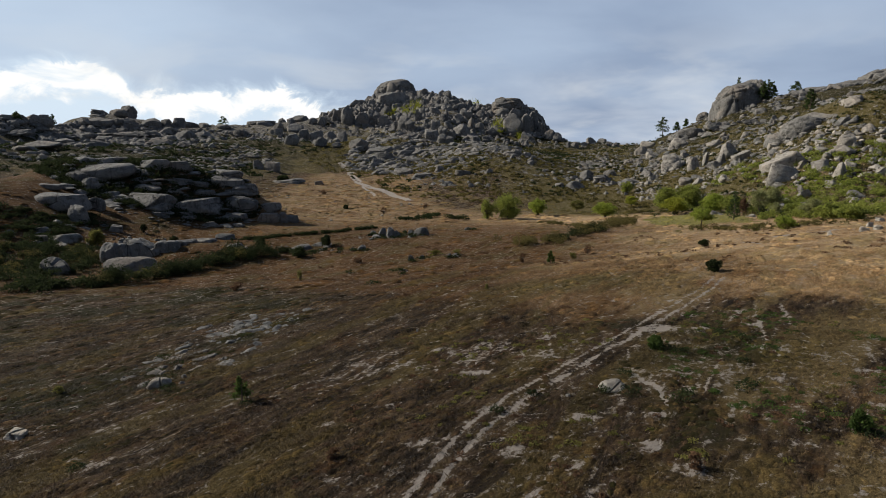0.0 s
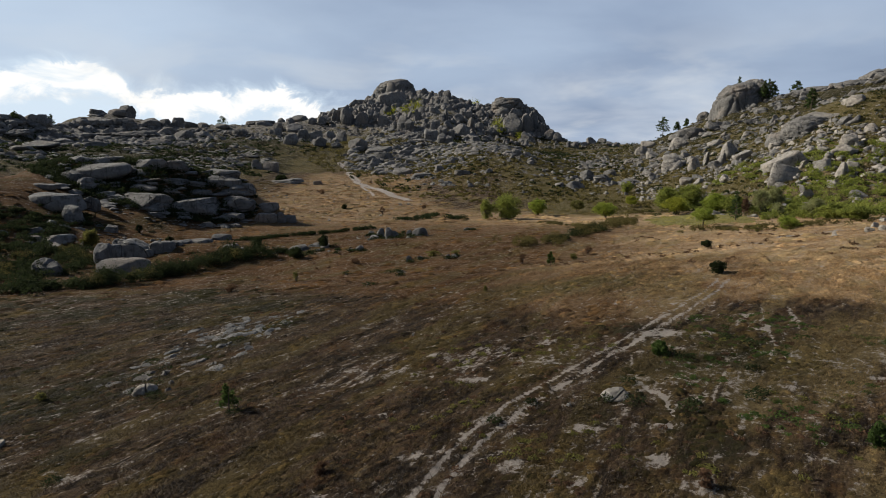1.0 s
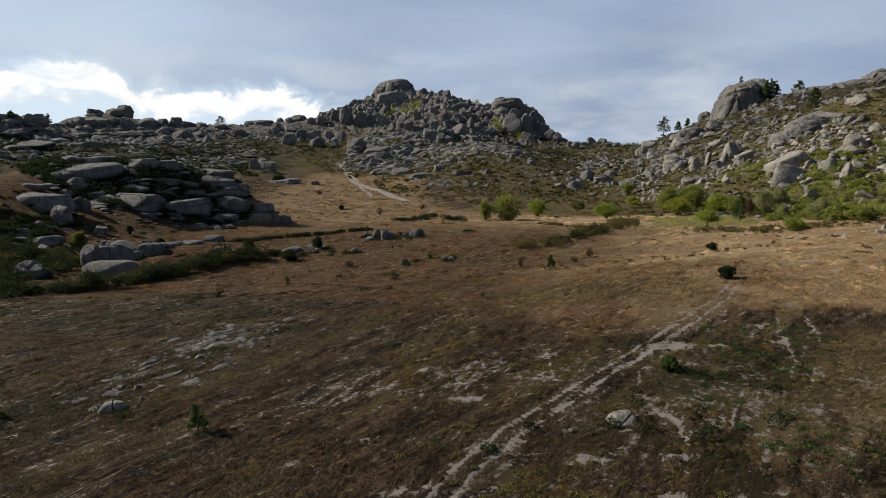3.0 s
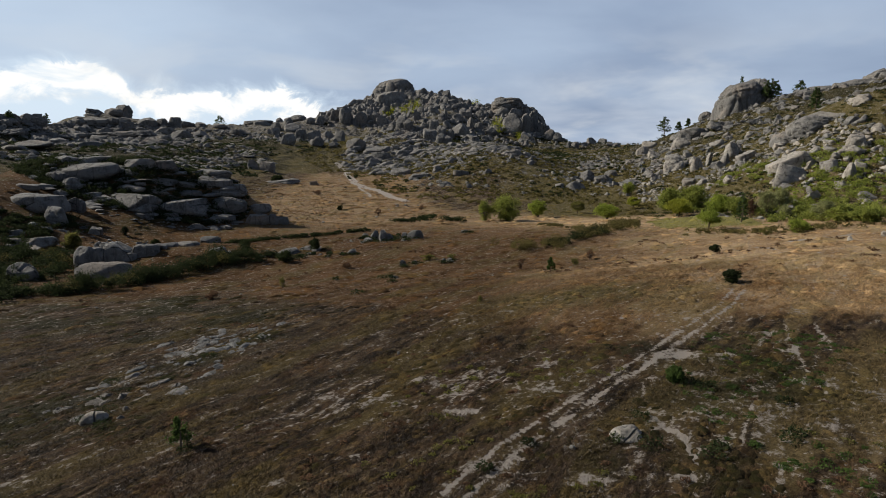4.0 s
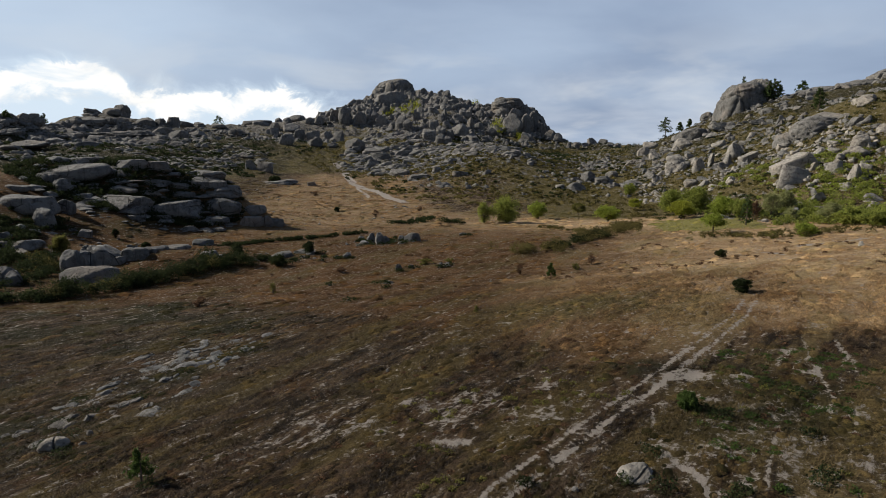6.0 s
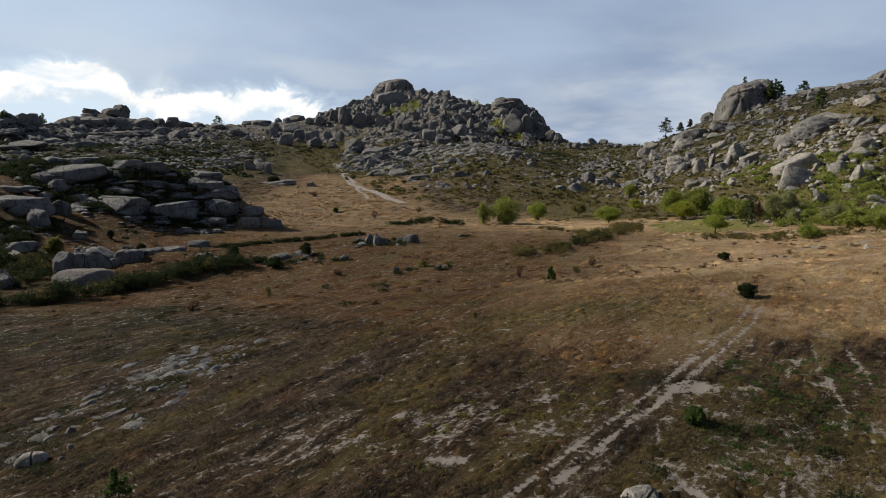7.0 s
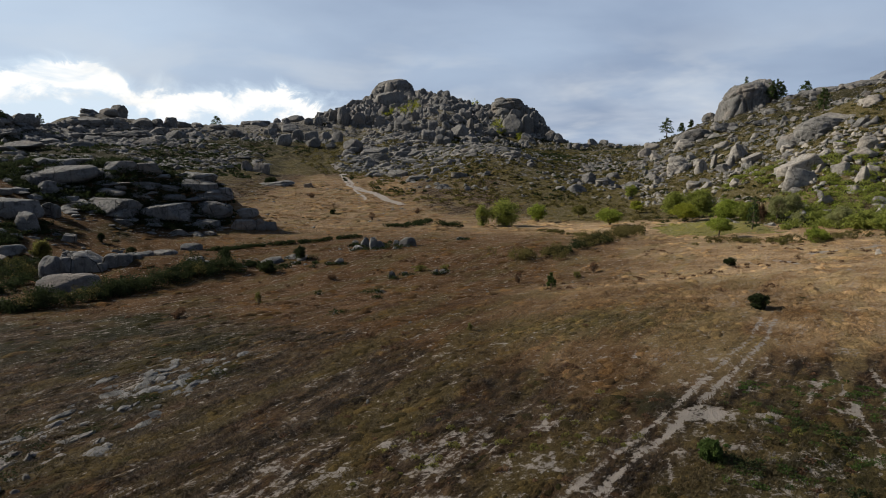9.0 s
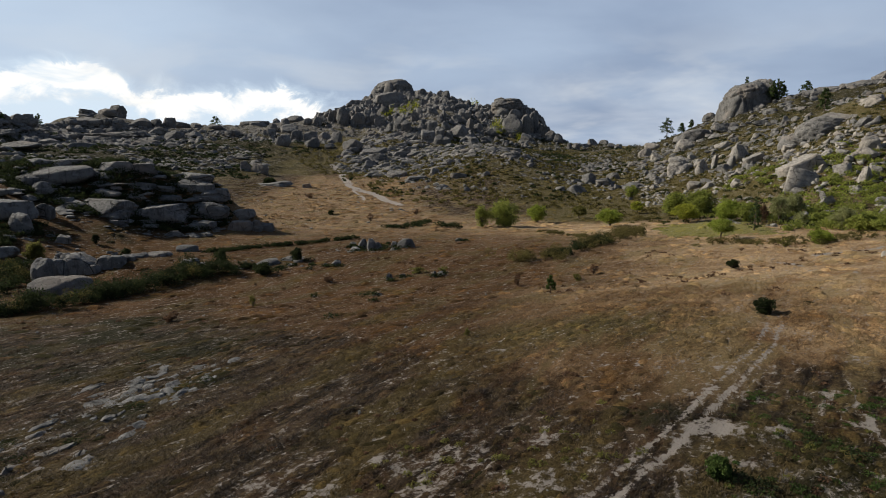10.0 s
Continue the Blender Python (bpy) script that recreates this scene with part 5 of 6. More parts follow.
def woody(kind, x, y, w, h, mat, label, group="", seed=0, trunk=0.0, leaf=0.22, dense=1.0):
    """A broad-leaved tree or bush: stems that fork into limbs, and a crown of many clumps of leaves."""
    r = np.random.default_rng(seed + int(abs(x * 13 + y * 7)))
    root = tagged(new(kind), label, kind.replace("_", " "), group)
    root.matrix_basis = pose(x, y, ground_z(x, y) - 0.05)
    rad, crown_h = w / 2, h * (1 - trunk)
    mid = h * trunk + crown_h * 0.5
    wood, clumps, radii = [], [], []
    stems = 1 if trunk > 0.15 else 3
    for s in range(stems):
        lean = r.normal(0, 0.08 * w, 2)
        foot = r.normal(0, 0.03 * w, 2) if stems > 1 else np.zeros(2)
        top = np.array([lean[0], lean[1], mid])
        thick = 0.028 * h + 0.03
        pts_ = np.array([[foot[0], foot[1], 0], [foot[0] * 0.6 + lean[0] * 0.35, foot[1] * 0.6 + lean[1] * 0.3, mid * 0.45], top])
        wood.append(tube(pts_, [thick * 1.25, thick, thick * 0.6]))
        for _ in range(6 if stems == 1 else 3):
            a, u = r.uniform(0, 6.28), r.uniform(0.55, 0.95)
            tip = np.array([rad * u * np.cos(a), rad * u * np.sin(a), h * trunk + crown_h * r.uniform(0.35, 0.85)])
            start = pts_[1] + (top - pts_[1]) * r.uniform(0.0, 0.9)
            bow = (start + tip) / 2 + (0, 0, -0.06 * h)
            wood.append(tube([start, bow, tip], [thick * 0.55, thick * 0.35, thick * 0.12], 5))
    for _ in range(int(26 * dense) + 12):
        a, u, v = r.uniform(0, 6.28), np.sqrt(r.random()), r.uniform(-1, 1)
        k = np.sqrt(max(0.05, 1 - v * v)) * u * 0.80
        clumps.append([rad * k * np.cos(a), rad * k * np.sin(a), h * trunk + crown_h * (0.46 + 0.40 * v)])
        g = r.uniform(0.22, 0.42)
        radii.append([rad * g, rad * g, crown_h * g * 0.75])
    part_mesh("trunk", wood, BARK, root)
    per = int(78 * dense) + 22
    part_mesh("crown", [leaf_cloud(r, np.array(clumps), np.array(radii), per, leaf)], mat, root)
    return root


def pine(x, y, w, h, label, group="", bare=0.35, seed=0, leaf=0.5, whorls=11, boughs=5, tuft=0.22, mat=None):
    """A pine: a straight tapered trunk, whorls of boughs and bundles of needles."""
    r = np.random.default_rng(seed + int(abs(x * 5 + y * 3)))
    root = tagged(new("pine_tree"), label, "pine tree", group)
    root.matrix_basis = pose(x, y, ground_z(x, y) - 0.05)
    t = 0.02 * h + 0.015
    wood = [tube([[0, 0, 0], [0.02 * h, 0, h * 0.5], [0.0, 0.01 * h, h * 0.97]], [t * 1.2, t * 0.8, t * 0.2])]
    clumps, radii = [], []
    for k in range(whorls):
        up = k / (whorls - 1)
        z = h * (bare + (0.97 - bare) * up)
        reach = w / 2 * (1.05 - 0.75 * up ** 1.5) * r.uniform(0.75, 1.1)
        for b in range(boughs if up < 0.85 else 3):
            a = r.uniform(0, 6.28)
            tip = np.array([reach * np.cos(a), reach * np.sin(a), z + 0.10 * reach + r.normal(0, 0.02 * h)])
            wood.append(tube([[0.01 * h, 0, z - 0.03 * h], (tip + (0, 0, z)) / 2 - (0, 0, 0.02 * h), tip], [t * 0.35, t * 0.25, t * 0.1], 4))
            for u in (0.55, 0.95):
                clumps.append([tip[0] * u, tip[1] * u, z + (tip[2] - z) * u])
                radii.append([reach * tuft + 0.03 * w, reach * tuft + 0.03 * w, 0.6 / whorls * h])
    part_mesh("trunk", wood, BARK, root)
    part_mesh("needles", [leaf_cloud(r, np.array(clumps), np.array(radii), int(520 / (whorls * boughs)), leaf, floor_=-1, inner=0.1)], mat or PINE, root)
    return root


def bushes(name, spots, mat, label, leaf, per=45, category="scrub", seed=0):
    """Scrub that nobody could count: rows of x, y, width, height, in one mesh."""
    r = np.random.default_rng(seed)
    spots = np.asarray(spots, float)
    z = height(spots[:, 0], spots[:, 1])
    c = np.stack([spots[:, 0], spots[:, 1], z + 0.30 * spots[:, 3]], -1)
    rad = np.stack([spots[:, 2] / 2, spots[:, 2] / 2, spots[:, 3] * 0.66], -1)
    q, f = leaf_cloud(r, c, rad, per, leaf)
    me = mesh_of(name, q, f)
    me.materials.append(mat)
    return tagged(new(name, me), label, category, kind="stuff")


def along(r, chain, count, spread, width, tall):
    """Bushes strewn along a chain of points."""
    pts_ = np.array(chain, float)
    seg = np.hypot(*np.diff(pts_, axis=0).T)
    t = np.sort(r.uniform(0, seg.sum(), count))
    x = np.interp(t, np.r_[0, np.cumsum(seg)], pts_[:, 0]) + r.normal(0, spread, count)
    y = np.interp(t, np.r_[0, np.cumsum(seg)], pts_[:, 1]) + r.normal(0, spread, count)
    k = r.uniform(0.55, 1.2, count)
    return np.stack([x, y, width * k, tall * k * r.uniform(0.7, 1.1, count)], -1)


def patch(r, centre, radii, count, width, tall, keep=0.0, seed=61, cell=18):
    """Bushes in an oval stretch, in drifts."""
    a, d = r.uniform(0, 6.28, count), np.sqrt(r.random(count))
    x, y = centre[0] + radii[0] * d * np.cos(a), centre[1] + radii[1] * d * np.sin(a)
    k = r.uniform(0.5, 1.3, count)
    rows = np.stack([x, y, width * k, tall * k * r.uniform(0.6, 1.1, count)], -1)
    return rows[(fbm(x, y, cell, 3, seed) > keep) & (meadow_at(x, y) < 0.3)]


g = np.random.default_rng(5)
HEDGE = [(-60.1, 184.5), (-52.7, 189.2), (-45.6, 193.0), (-36.6, 197.9), (-30.4, 201.9), (-22.9, 208.4)]
STREAM = [(17.7, 162.5), (22.6, 160.0), (28.9, 161.6), (36.7, 171.5), (45.6, 186.2), (51.7, 192.0), (62.6, 214.0)]
GORSE_BAND = [(-66.0, 122.0), (-60.5, 128.4), (-59.2, 134.8), (-56.1, 140.8), (-52.7, 147.3), (-48.8, 153.4), (-44.4, 157.2)]
bushes("gorse_thicket", np.concatenate([along(g, GORSE_BAND, 95, 1.5, 4.2, 3.5), along(g, [(-82, 117), (-73, 117.5), (-64, 122)], 36, 1.8, 4.6, 2.3),
                                        patch(g, (-95, 139), (15, 23), 170, 3.8, 2.2, 0.30), patch(g, (-97, 138), (14, 20), 34, 5.0, 4.4, 0.36, 86, 10), patch(g, (-109, 174), (11, 17), 110, 3.4, 1.8, 0.42, 90, 8)]),
       GORSE, "dark green gorse thicket along the foot of the slope", 0.22, 230)
bushes("gorse_thicket", np.concatenate([patch(g, (-94, 140), (13, 22), 46, 3.2, 2.6, 0.36, 79, 9), along(g, GORSE_BAND, 12, 1.6, 3.0, 3.2)]), BROWNOLIVE, "olive gorse bushes standing out of the thicket", 0.14, 260)
bushes("hedge", along(g, HEDGE, 110, 0.5, 2.2, 1.3), GORSE, "low dark hedge on an old field bank", 0.24, 70)
bushes("streamside_scrub", np.concatenate([along(g, STREAM, 110, 2.4, 3.0, 2.9), along(g, [(47, 190), (40, 215), (34, 225)], 25, 1.2, 2.4, 1.2)]),
       BROWNOLIVE, "tangled brown-olive scrub along a dry stream", 0.20, 150)
bushes("streamside_scrub", along(g, [(26, 161), (32, 165), (40, 176), (47, 188)], 34, 1.5, 3.0, 2.3), GORSE, "dark green scrub along a dry stream", 0.2, 150)
bushes("gorse_patch", np.concatenate([along(g, [(-16, 238), (-8, 246), (-2, 268)], 46, 2.2, 3.0, 1.7), along(g, [(2, 248), (9, 243)], 16, 1.2, 3.2, 1.8), along(g, [(-44, 163), (-37, 160), (-29, 165)], 16, 1.2, 2.8, 1.6), along(g, [(-22, 188), (-12, 190), (-3, 188)], 14, 0.9, 2.2, 1.2)]),
       GORSE, "dark gorse bushes between field and hill", 0.26, 80)
bushes("heath_clump", [(x_ + g.normal(0, 0.5 * w_), y_ + g.uniform(-0.5, 0.1) * w_, 1.8, 0.8) for x_, y_, w_, h_, lean_, lift_ in MID_ROCKS + MID_STONES if 100 < y_ < 200 for _ in range(2 + int(w_))],
       GORSE, "dark heath round the boulders in the field", 0.16, 60, "heath")
bushes("field_edge_scrub", along(g, [(66, 170), (80, 158), (100, 156)], 80, 4.0, 2.4, 1.3), BROWNOLIVE, "low brown-olive scrub at the field edge", 0.16, 120)
bushes("outcrop_scrub", np.concatenate([patch(g, (-102, 221), (38, 19), 2600, 2.3, 1.5, 0.28, 71, 9), patch(g, (-106, 170), (18, 16), 260, 2.6, 1.1, 0.40, 72, 9)]),
       GORSE, "dark scrub filling the gaps of the outcrop", 0.30, 32)
bushes("hillside_gorse", np.concatenate([patch(g, (116, 205), (24, 34), 150, 5.0, 3.2, 0.40, 76, 12), patch(g, (140, 260), (50, 60), 400, 4.4, 2.6, 0.48, 62)]),
       MIDGREEN, "bright green gorse and broom on the sunny hillside", 0.34, 150)
bushes("hillside_gorse", np.concatenate([patch(g, (150, 290), (75, 105), 1000, 3.0, 1.5, 0.44, 64), patch(g, (260, 420), (140, 150), 2200, 2.8, 1.0, 0.46, 65), patch(g, (190, 330), (80, 110), 700, 3.0, 1.3, 0.50, 63)]),
       BROWNOLIVE, "brown-olive heath and gorse between the boulders", 0.36, 36)
bushes("hillside_gorse", patch(g, (166, 252), (40, 42), 240, 3.0, 1.9, 0.36, 78, 10), FRESH, "fresh green broom between pale boulders", 0.30, 60)
bushes("hillside_heath", np.concatenate([patch(g, (205, 365), (95, 120), 1000, 2.6, 1.3, 0.44, 80, 14), patch(g, (140, 262), (55, 70), 300, 3.0, 1.6, 0.48, 85, 12), patch(g, (128, 225), (36, 50), 60, 4.6, 2.9, 0.48, 88, 10)]), GORSE, "dark heath in the gaps between boulders", 0.45, 24)
bushes("slope_scrub", np.concatenate([patch(g, (20, 620), (150, 190), 2600, 4.2, 2.0, 0.42, 66, 40), patch(g, (50, 420), (95, 100), 1500, 3.0, 1.3, 0.42, 67, 20), patch(g, (0, 540), (75, 100), 900, 3.6, 1.4, 0.44, 87, 26)]),
       BROWNOLIVE, "brown-olive heath on the lower slope of the massif", 0.6, 22)
bushes("slope_scrub", np.concatenate([patch(g, (-300, 600), (190, 130), 1300, 4.5, 2.4, 0.42, 68, 40), patch(g, (-230, 450), (110, 110), 1800, 3.2, 1.5, 0.42, 69, 24),
                                      patch(g, (150, 720), (130, 150), 500, 5.0, 2.6, 0.45, 73, 40), patch(g, (40, 480), (110, 130), 600, 3.2, 1.4, 0.50, 75, 22), patch(g, (72, 610), (62, 150), 1000, 4.2, 2.0, 0.44, 89, 30)]),
       GORSE, "dark heath on the shaded slopes", 0.82, 18)
bushes("summit_broom", np.concatenate([patch(g, (-46, 950), (14, 26), 34, 9, 12, 0), patch(g, (76, 868), (10, 18), 18, 9, 11, 0),
                                       patch(g, (106, 846), (9, 14), 14, 9, 10, 0), patch(g, (47, 985), (9, 12), 14, 10, 16, 0), patch(g, (-75, 945), (10, 10), 10, 9, 11, 0)]),
       YELLOW, "yellow-green broom among the summit blocks", 0.9, 60)
bushes("heather", np.concatenate([patch(g, (12, 46), (34, 22), 420, 0.7, 0.16, 0.54, 51, 6), patch(g, (-20, 66), (34, 30), 160, 0.7, 0.16, 0.55, 51, 6)]),
       RUSSET, "low brown heather cushions", 0.09, 46, "heather")
bushes("heather", patch(g, (18, 47), (22, 17), 420, 0.7, 0.18, 0.54, 52, 6), OLIVE, "low dark green heath cushions", 0.09, 46, "heather")
bushes("heather", patch(g, (27, 46), (10, 16), 520, 0.75, 0.16, 0.48, 55, 5), BROOM, "low green heath on the moor beside the track", 0.07, 60, "heather")
bushes("heather", np.concatenate([patch(g, (10, 130), (75, 55), 520, 1.2, 0.35, 0.54, 53, 12), patch(g, (-55, 330), (45, 110), 160, 2.0, 0.9, 0.5, 54, 14)]),
       RUSSET, "russet heather tufts in dry grass", 0.16, 36, "heather")

bushes("heath_clump", [(13.0, 41.2, 1.6, 0.7), (11.4, 42.3, 1.2, 0.5), (18.6, 49.8, 1.8, 0.5), (19.3, 49.2, 1.5, 0.4), (20.5, 40.8, 1.8, 0.6), (21.3, 41.6, 1.4, 0.5), (15.6, 39.4, 1.7, 0.6),
                       (16.5, 40.4, 1.3, 0.5), (25.5, 51.5, 1.6, 0.4), (24.4, 53.6, 1.7, 0.4), (13.6, 45.0, 1.5, 0.4), (6.4, 42.9, 1.0, 0.4), (3.6, 40.2, 1.1, 0.4), (22.9, 46.0, 1.3, 0.4),
                       (-27.0, 55.6, 1.8, 0.5), (-27.4, 62.6, 2.2, 0.45), (-29.0, 60.8, 2.0, 0.4), (-24.6, 65.0, 1.8, 0.35), (-20.6, 75.6, 2.4, 0.5), (-19.0, 77.4, 2.2, 0.5), (-23.0, 71.6, 1.6, 0.35), (-30.5, 66.0, 2.0, 0.4), (-24.6, 53.6, 1.6, 0.5), (-15.3, 46.6, 1.4, 0.35), (-26.3, 57.6, 2.2, 0.5), (23.8, 32.6, 1.4, 0.4), (-24.0, 38.4, 1.4, 0.4)],
       GORSE, "dark low heath clumps beside track and stones", 0.09, 150, "heath")
# single trees and bushes
BROAD = "broad-leaved trees and bushes by the field"
woody("bush", 17.5, 248.6, 6.3, 7.7, MIDGREEN, "dark green many-stemmed bush beside a larger one", BROAD, 1, 0.0, 0.24, 0.9)
woody("bush", 25.7, 250.1, 14.3, 9.1, MIDGREEN, "large rounded green bush at the field edge", BROAD, 2, 0.0, 0.28, 1.8)
woody("bush", 41.2, 273.2, 9.3, 6.6, FRESH, "rounded fresh green bush at the field edge", BROAD, 3, 0.08, 0.28, 1.3)
woody("tree", 62.5, 293.9, 7.5, 5.2, OLIVE, "small olive green tree on a thin stem", BROAD, 4, 0.25, 0.26, 0.8)
woody("tree", 64.9, 252.6, 10.9, 6.3, FRESH, "rounded fresh green tree in dry grass", BROAD, 5, 0.15, 0.26, 1.3)
woody("tree", 90.8, 303.7, 6.6, 5.4, YELLOW, "small yellow-green tree below the boulders", BROAD, 6, 0.2, 0.28, 0.8)
woody("tree", 92.9, 252.8, 11.2, 6.7, YELLOW, "bright yellow-green spreading tree", BROAD, 7, 0.2, 0.26, 1.3)
woody("tree", 72.3, 175.7, 7.5, 5.0, FRESH, "small green tree with a bent trunk on the meadow", BROAD, 8, 0.35, 0.2, 1.1)
woody("bush", 104.2, 241.6, 11.3, 7.0, FRESH, "broad bright green bush behind the meadow", BROAD, 9, 0.0, 0.3, 1.6)
woody("bush", 107.8, 234.6, 9.9, 6.2, MIDGREEN, "dark olive bush beside the meadow", BROAD, 10, 0.0, 0.3, 1.3)
woody("bush", 100.3, 283.2, 14.4, 9.3, MIDGREEN, "wide olive thicket at the foot of the hill", BROAD, 11, 0.0, 0.34, 1.6)
woody("bush", 105.2, 270.8, 12.7, 9.3, MIDGREEN, "wide dark thicket at the foot of the hill", BROAD, 12, 0.0, 0.34, 1.6)
woody("bush", 105.2, 220.5, 3.5, 6.1, RUSSET, "russet leafless-looking bush beside the conifer", BROAD, 13, 0.0, 0.2, 0.8)
woody("tree", 113.9, 227.2, 7.9, 8.1, GREYGREEN, "grey-green thin-leaved tree in the hillside thicket", BROAD, 14, 0.12, 0.26, 1.0)
woody("tree", 121.2, 230.9, 7.8, 7.5, GREYGREEN, "grey-green thin-leaved tree in the hillside thicket", BROAD, 15, 0.12, 0.26, 1.0)
woody("tree", 103.7, 196.5, 4.9, 4.6, GREYGREEN, "grey-green thin-leaved tree in the hillside thicket", BROAD, 16, 0.2, 0.22, 0.8)
woody("bush", 109.2, 194.6, 8.1, 4.0, MIDGREEN, "olive bush among pale boulders", BROAD, 17, 0.0, 0.26, 1.2)
woody("tree", 105.8, 181.1, 6.5, 5.6, GREYGREEN, "grey-green thin-leaved tree in the hillside thicket", BROAD, 18, 0.15, 0.24, 1.0)
woody("bush", 107.0, 174.6, 8.1, 4.0, MIDGREEN, "dark green bush at the foot of the hillside", BROAD, 19, 0.0, 0.26, 1.3)
woody("bush", 107.6, 165.2, 9.6, 3.6, MIDGREEN, "green bush below a pale boulder", BROAD, 20, 0.0, 0.26, 1.4)
woody("bush", 82.9, 151.9, 5.2, 3.0, FRESH, "low green bush at the field edge", BROAD, 21, 0.0, 0.2, 1.0)
woody("bush", 103.8, 357.9, 8.1, 6.5, MIDGREEN, "rounded green bush beside the stone hut", BROAD, 22, 0.0, 0.3, 0.9)
pine(91.7, 198.4, 4.1, 8.7, "dark slender conifer beside the meadow", bare=0.1, seed=1, leaf=0.3)
woody("bush", -91.5, 165.0, 5.0, 4.4, OLIVE, "bright green broom bush beside grey slabs", "", 14, 0.0, 0.22, 1.0)
SOLO = "single bushes on the moor"
for k_, (bx, by, bw, bh, mat_, what) in enumerate([
        (36.2, 82.8, 2.5, 1.55, GORSE, "round dark green gorse bush alone in dry grass"),
        (52.2, 124.6, 2.4, 1.5, GORSE, "small dark gorse bush in pale grass"),
        (17.6, 50.4, 1.3, 1.15, BROOM, "bright green young broom beside the track"),
        (23.4, 33.2, 1.25, 1.25, BROOM, "bright green young broom on the moor"),
        (13.1, 30.2, 1.3, 0.9, RUSSET, "tuft of dead russet bracken on the moor"),
        (-6.6, 35.3, 0.9, 0.7, RUSSET, "small russet heather shrub on the moor"),
        (-35.8, 55.8, 1.0, 0.9, OLIVE, "thin olive shrub on the moor"),
        (5.9, 83.4, 0.7, 0.9, OLIVE, "small olive shrub in dry grass"),
        (16.8, 131.2, 1.7, 2.2, RUSSET, "thin russet shrub in dry grass"),
        (27.5, 131.4, 2.0, 1.3, OLIVE, "low olive shrub in dry grass"),
        (32.1, 138.4, 2.0, 2.2, RUSSET, "thin russet shrub in dry grass"),
        (-28.6, 123.8, 1.6, 2.2, OLIVE, "upright olive shrub in dry grass"),
        (-37.6, 112.6, 3.2, 1.5, RUSSET, "low spreading russet shrub"),
        (-20.3, 148.0, 2.2, 1.2, RUSSET, "low russet shrub by small stones"),
        (-44.2, 287.0, 3.0, 2.0, GORSE, "dark bush on the dry slope"),
        (-25.1, 266.0, 3.2, 3.0, RUSSET, "russet bush on the dry slope"),
        (-8.5, 296.0, 3.2, 2.6, RUSSET, "russet bush at the foot of the slope"),
        (-66.5, 350.0, 5.0, 2.6, RUSSET, "low russet bush on the dry slope"),
        (-102.0, 406.0, 9.0, 4.0, GORSE, "dark bush beside the grey knoll"),
        (-89.3, 187.0, 2.2, 2.4, GORSE, "dark bush on bare soil below the outcrop"),
        (-75.0, 174.2, 3.0, 2.6, GORSE, "dark bush beside low slabs"),
        (-47.6, 162.8, 3.6, 3.4, GORSE, "dark gorse bush at the end of the thicket"),
        (-31.5, 170.0, 4.0, 3.0, GORSE, "dark gorse bush beside flat slabs"),
        (-36.0, 156.0, 4.0, 2.6, GORSE, "dark gorse bush below flat slabs"),
        (3.4, 152.0, 2.4, 1.6, OLIVE, "olive bush behind small stones"),
        (-2.0, 153.0, 4.0, 1.2, OLIVE, "low olive bush between small stones"),
        (86.0, 154.8, 3.2, 1.6, FRESH, "low green bush at the field edge"),
        (75.7, 152.4, 3.0, 1.8, OLIVE, "low olive bush at the field edge")]):
    woody("bush", bx, by, bw, bh, mat_, what, SOLO, 40 + k_, 0.0, 0.045 + 0.035 * bw, 0.75 if mat_ in (GORSE, BROOM) else 0.2)
pine(-15.9, 47.2, 1.15, 2.15, "young green pine sapling on the moor", "pine saplings", 0.42, 2, 0.11, 3, 3, 0.46, BROOM)
pine(19.4, 112.0, 1.3, 2.4, "young pine sapling in dry grass", "pine saplings", 0.35, 3, 0.14, 4, 3, 0.40, BROOM)
PINES = "pines on the skyline"
pine(209.8, 615, 13, 20, "tall dark pine standing on the skyline", PINES, 0.35, 4, 0.62)
pine(217.7, 600, 6, 10, "dark pine on the rocky slope", PINES, 0.3, 5, 0.62)
pine(222.5, 590, 5, 9, "slender dark pine on the rocky slope", PINES, 0.3, 6, 0.62)
pine(279.3, 515, 10, 10, "bushy dark pine above the boulders", PINES, 0.15, 7, 0.62)
pine(250.0, 508.5, 9, 15, "dark pine in front of the granite dome", PINES, 0.1, 8, 0.62)
pine(255.5, 509.5, 10, 15, "dark pine in front of the granite dome", PINES, 0.1, 9, 0.62)
pine(259.8, 512.5, 8, 13, "dark pine beside the granite dome", PINES, 0.1, 15, 0.62)
pine(241.7, 533, 8, 22, "dark pine behind the granite dome", PINES, 0.2, 10, 0.62)
pine(-413.6, 626.5, 8, 9, "far dark pine on the ridge", PINES, 0.2, 11, 0.62)
pine(-420.5, 694.4, 7, 12, "far dark pine on the ridge", PINES, 0.2, 12, 0.62)
pine(-279.8, 821.3, 13, 11, "far spreading pine on the ridge", PINES, 0.1, 13, 0.62)
pine(226.7, 400, 9, 14, "dark pine among hillside boulders", PINES, 0.25, 14, 0.62)

# ---- small stone hut below the saddle ----


def box(x0, x1, y0, y1, z0, z1, lean=0.0):
    v = np.array([(x, y, z) for z in (z0, z1) for y in (y0, y1) for x in (x0, x1)], float)
    v[4:, 1] += lean
    return v, np.array([(0, 2, 3, 1), (4, 5, 7, 6), (0, 1, 5, 4), (2, 6, 7, 3), (0, 4, 6, 2), (1, 3, 7, 5)])


hut = tagged(new("hut"), "small flat-roofed stone hut between big boulders", "hut")
hut.matrix_basis = pose(97.5, 398, ground_z(97.5, 398) - 0.2, 0, 0, -8)
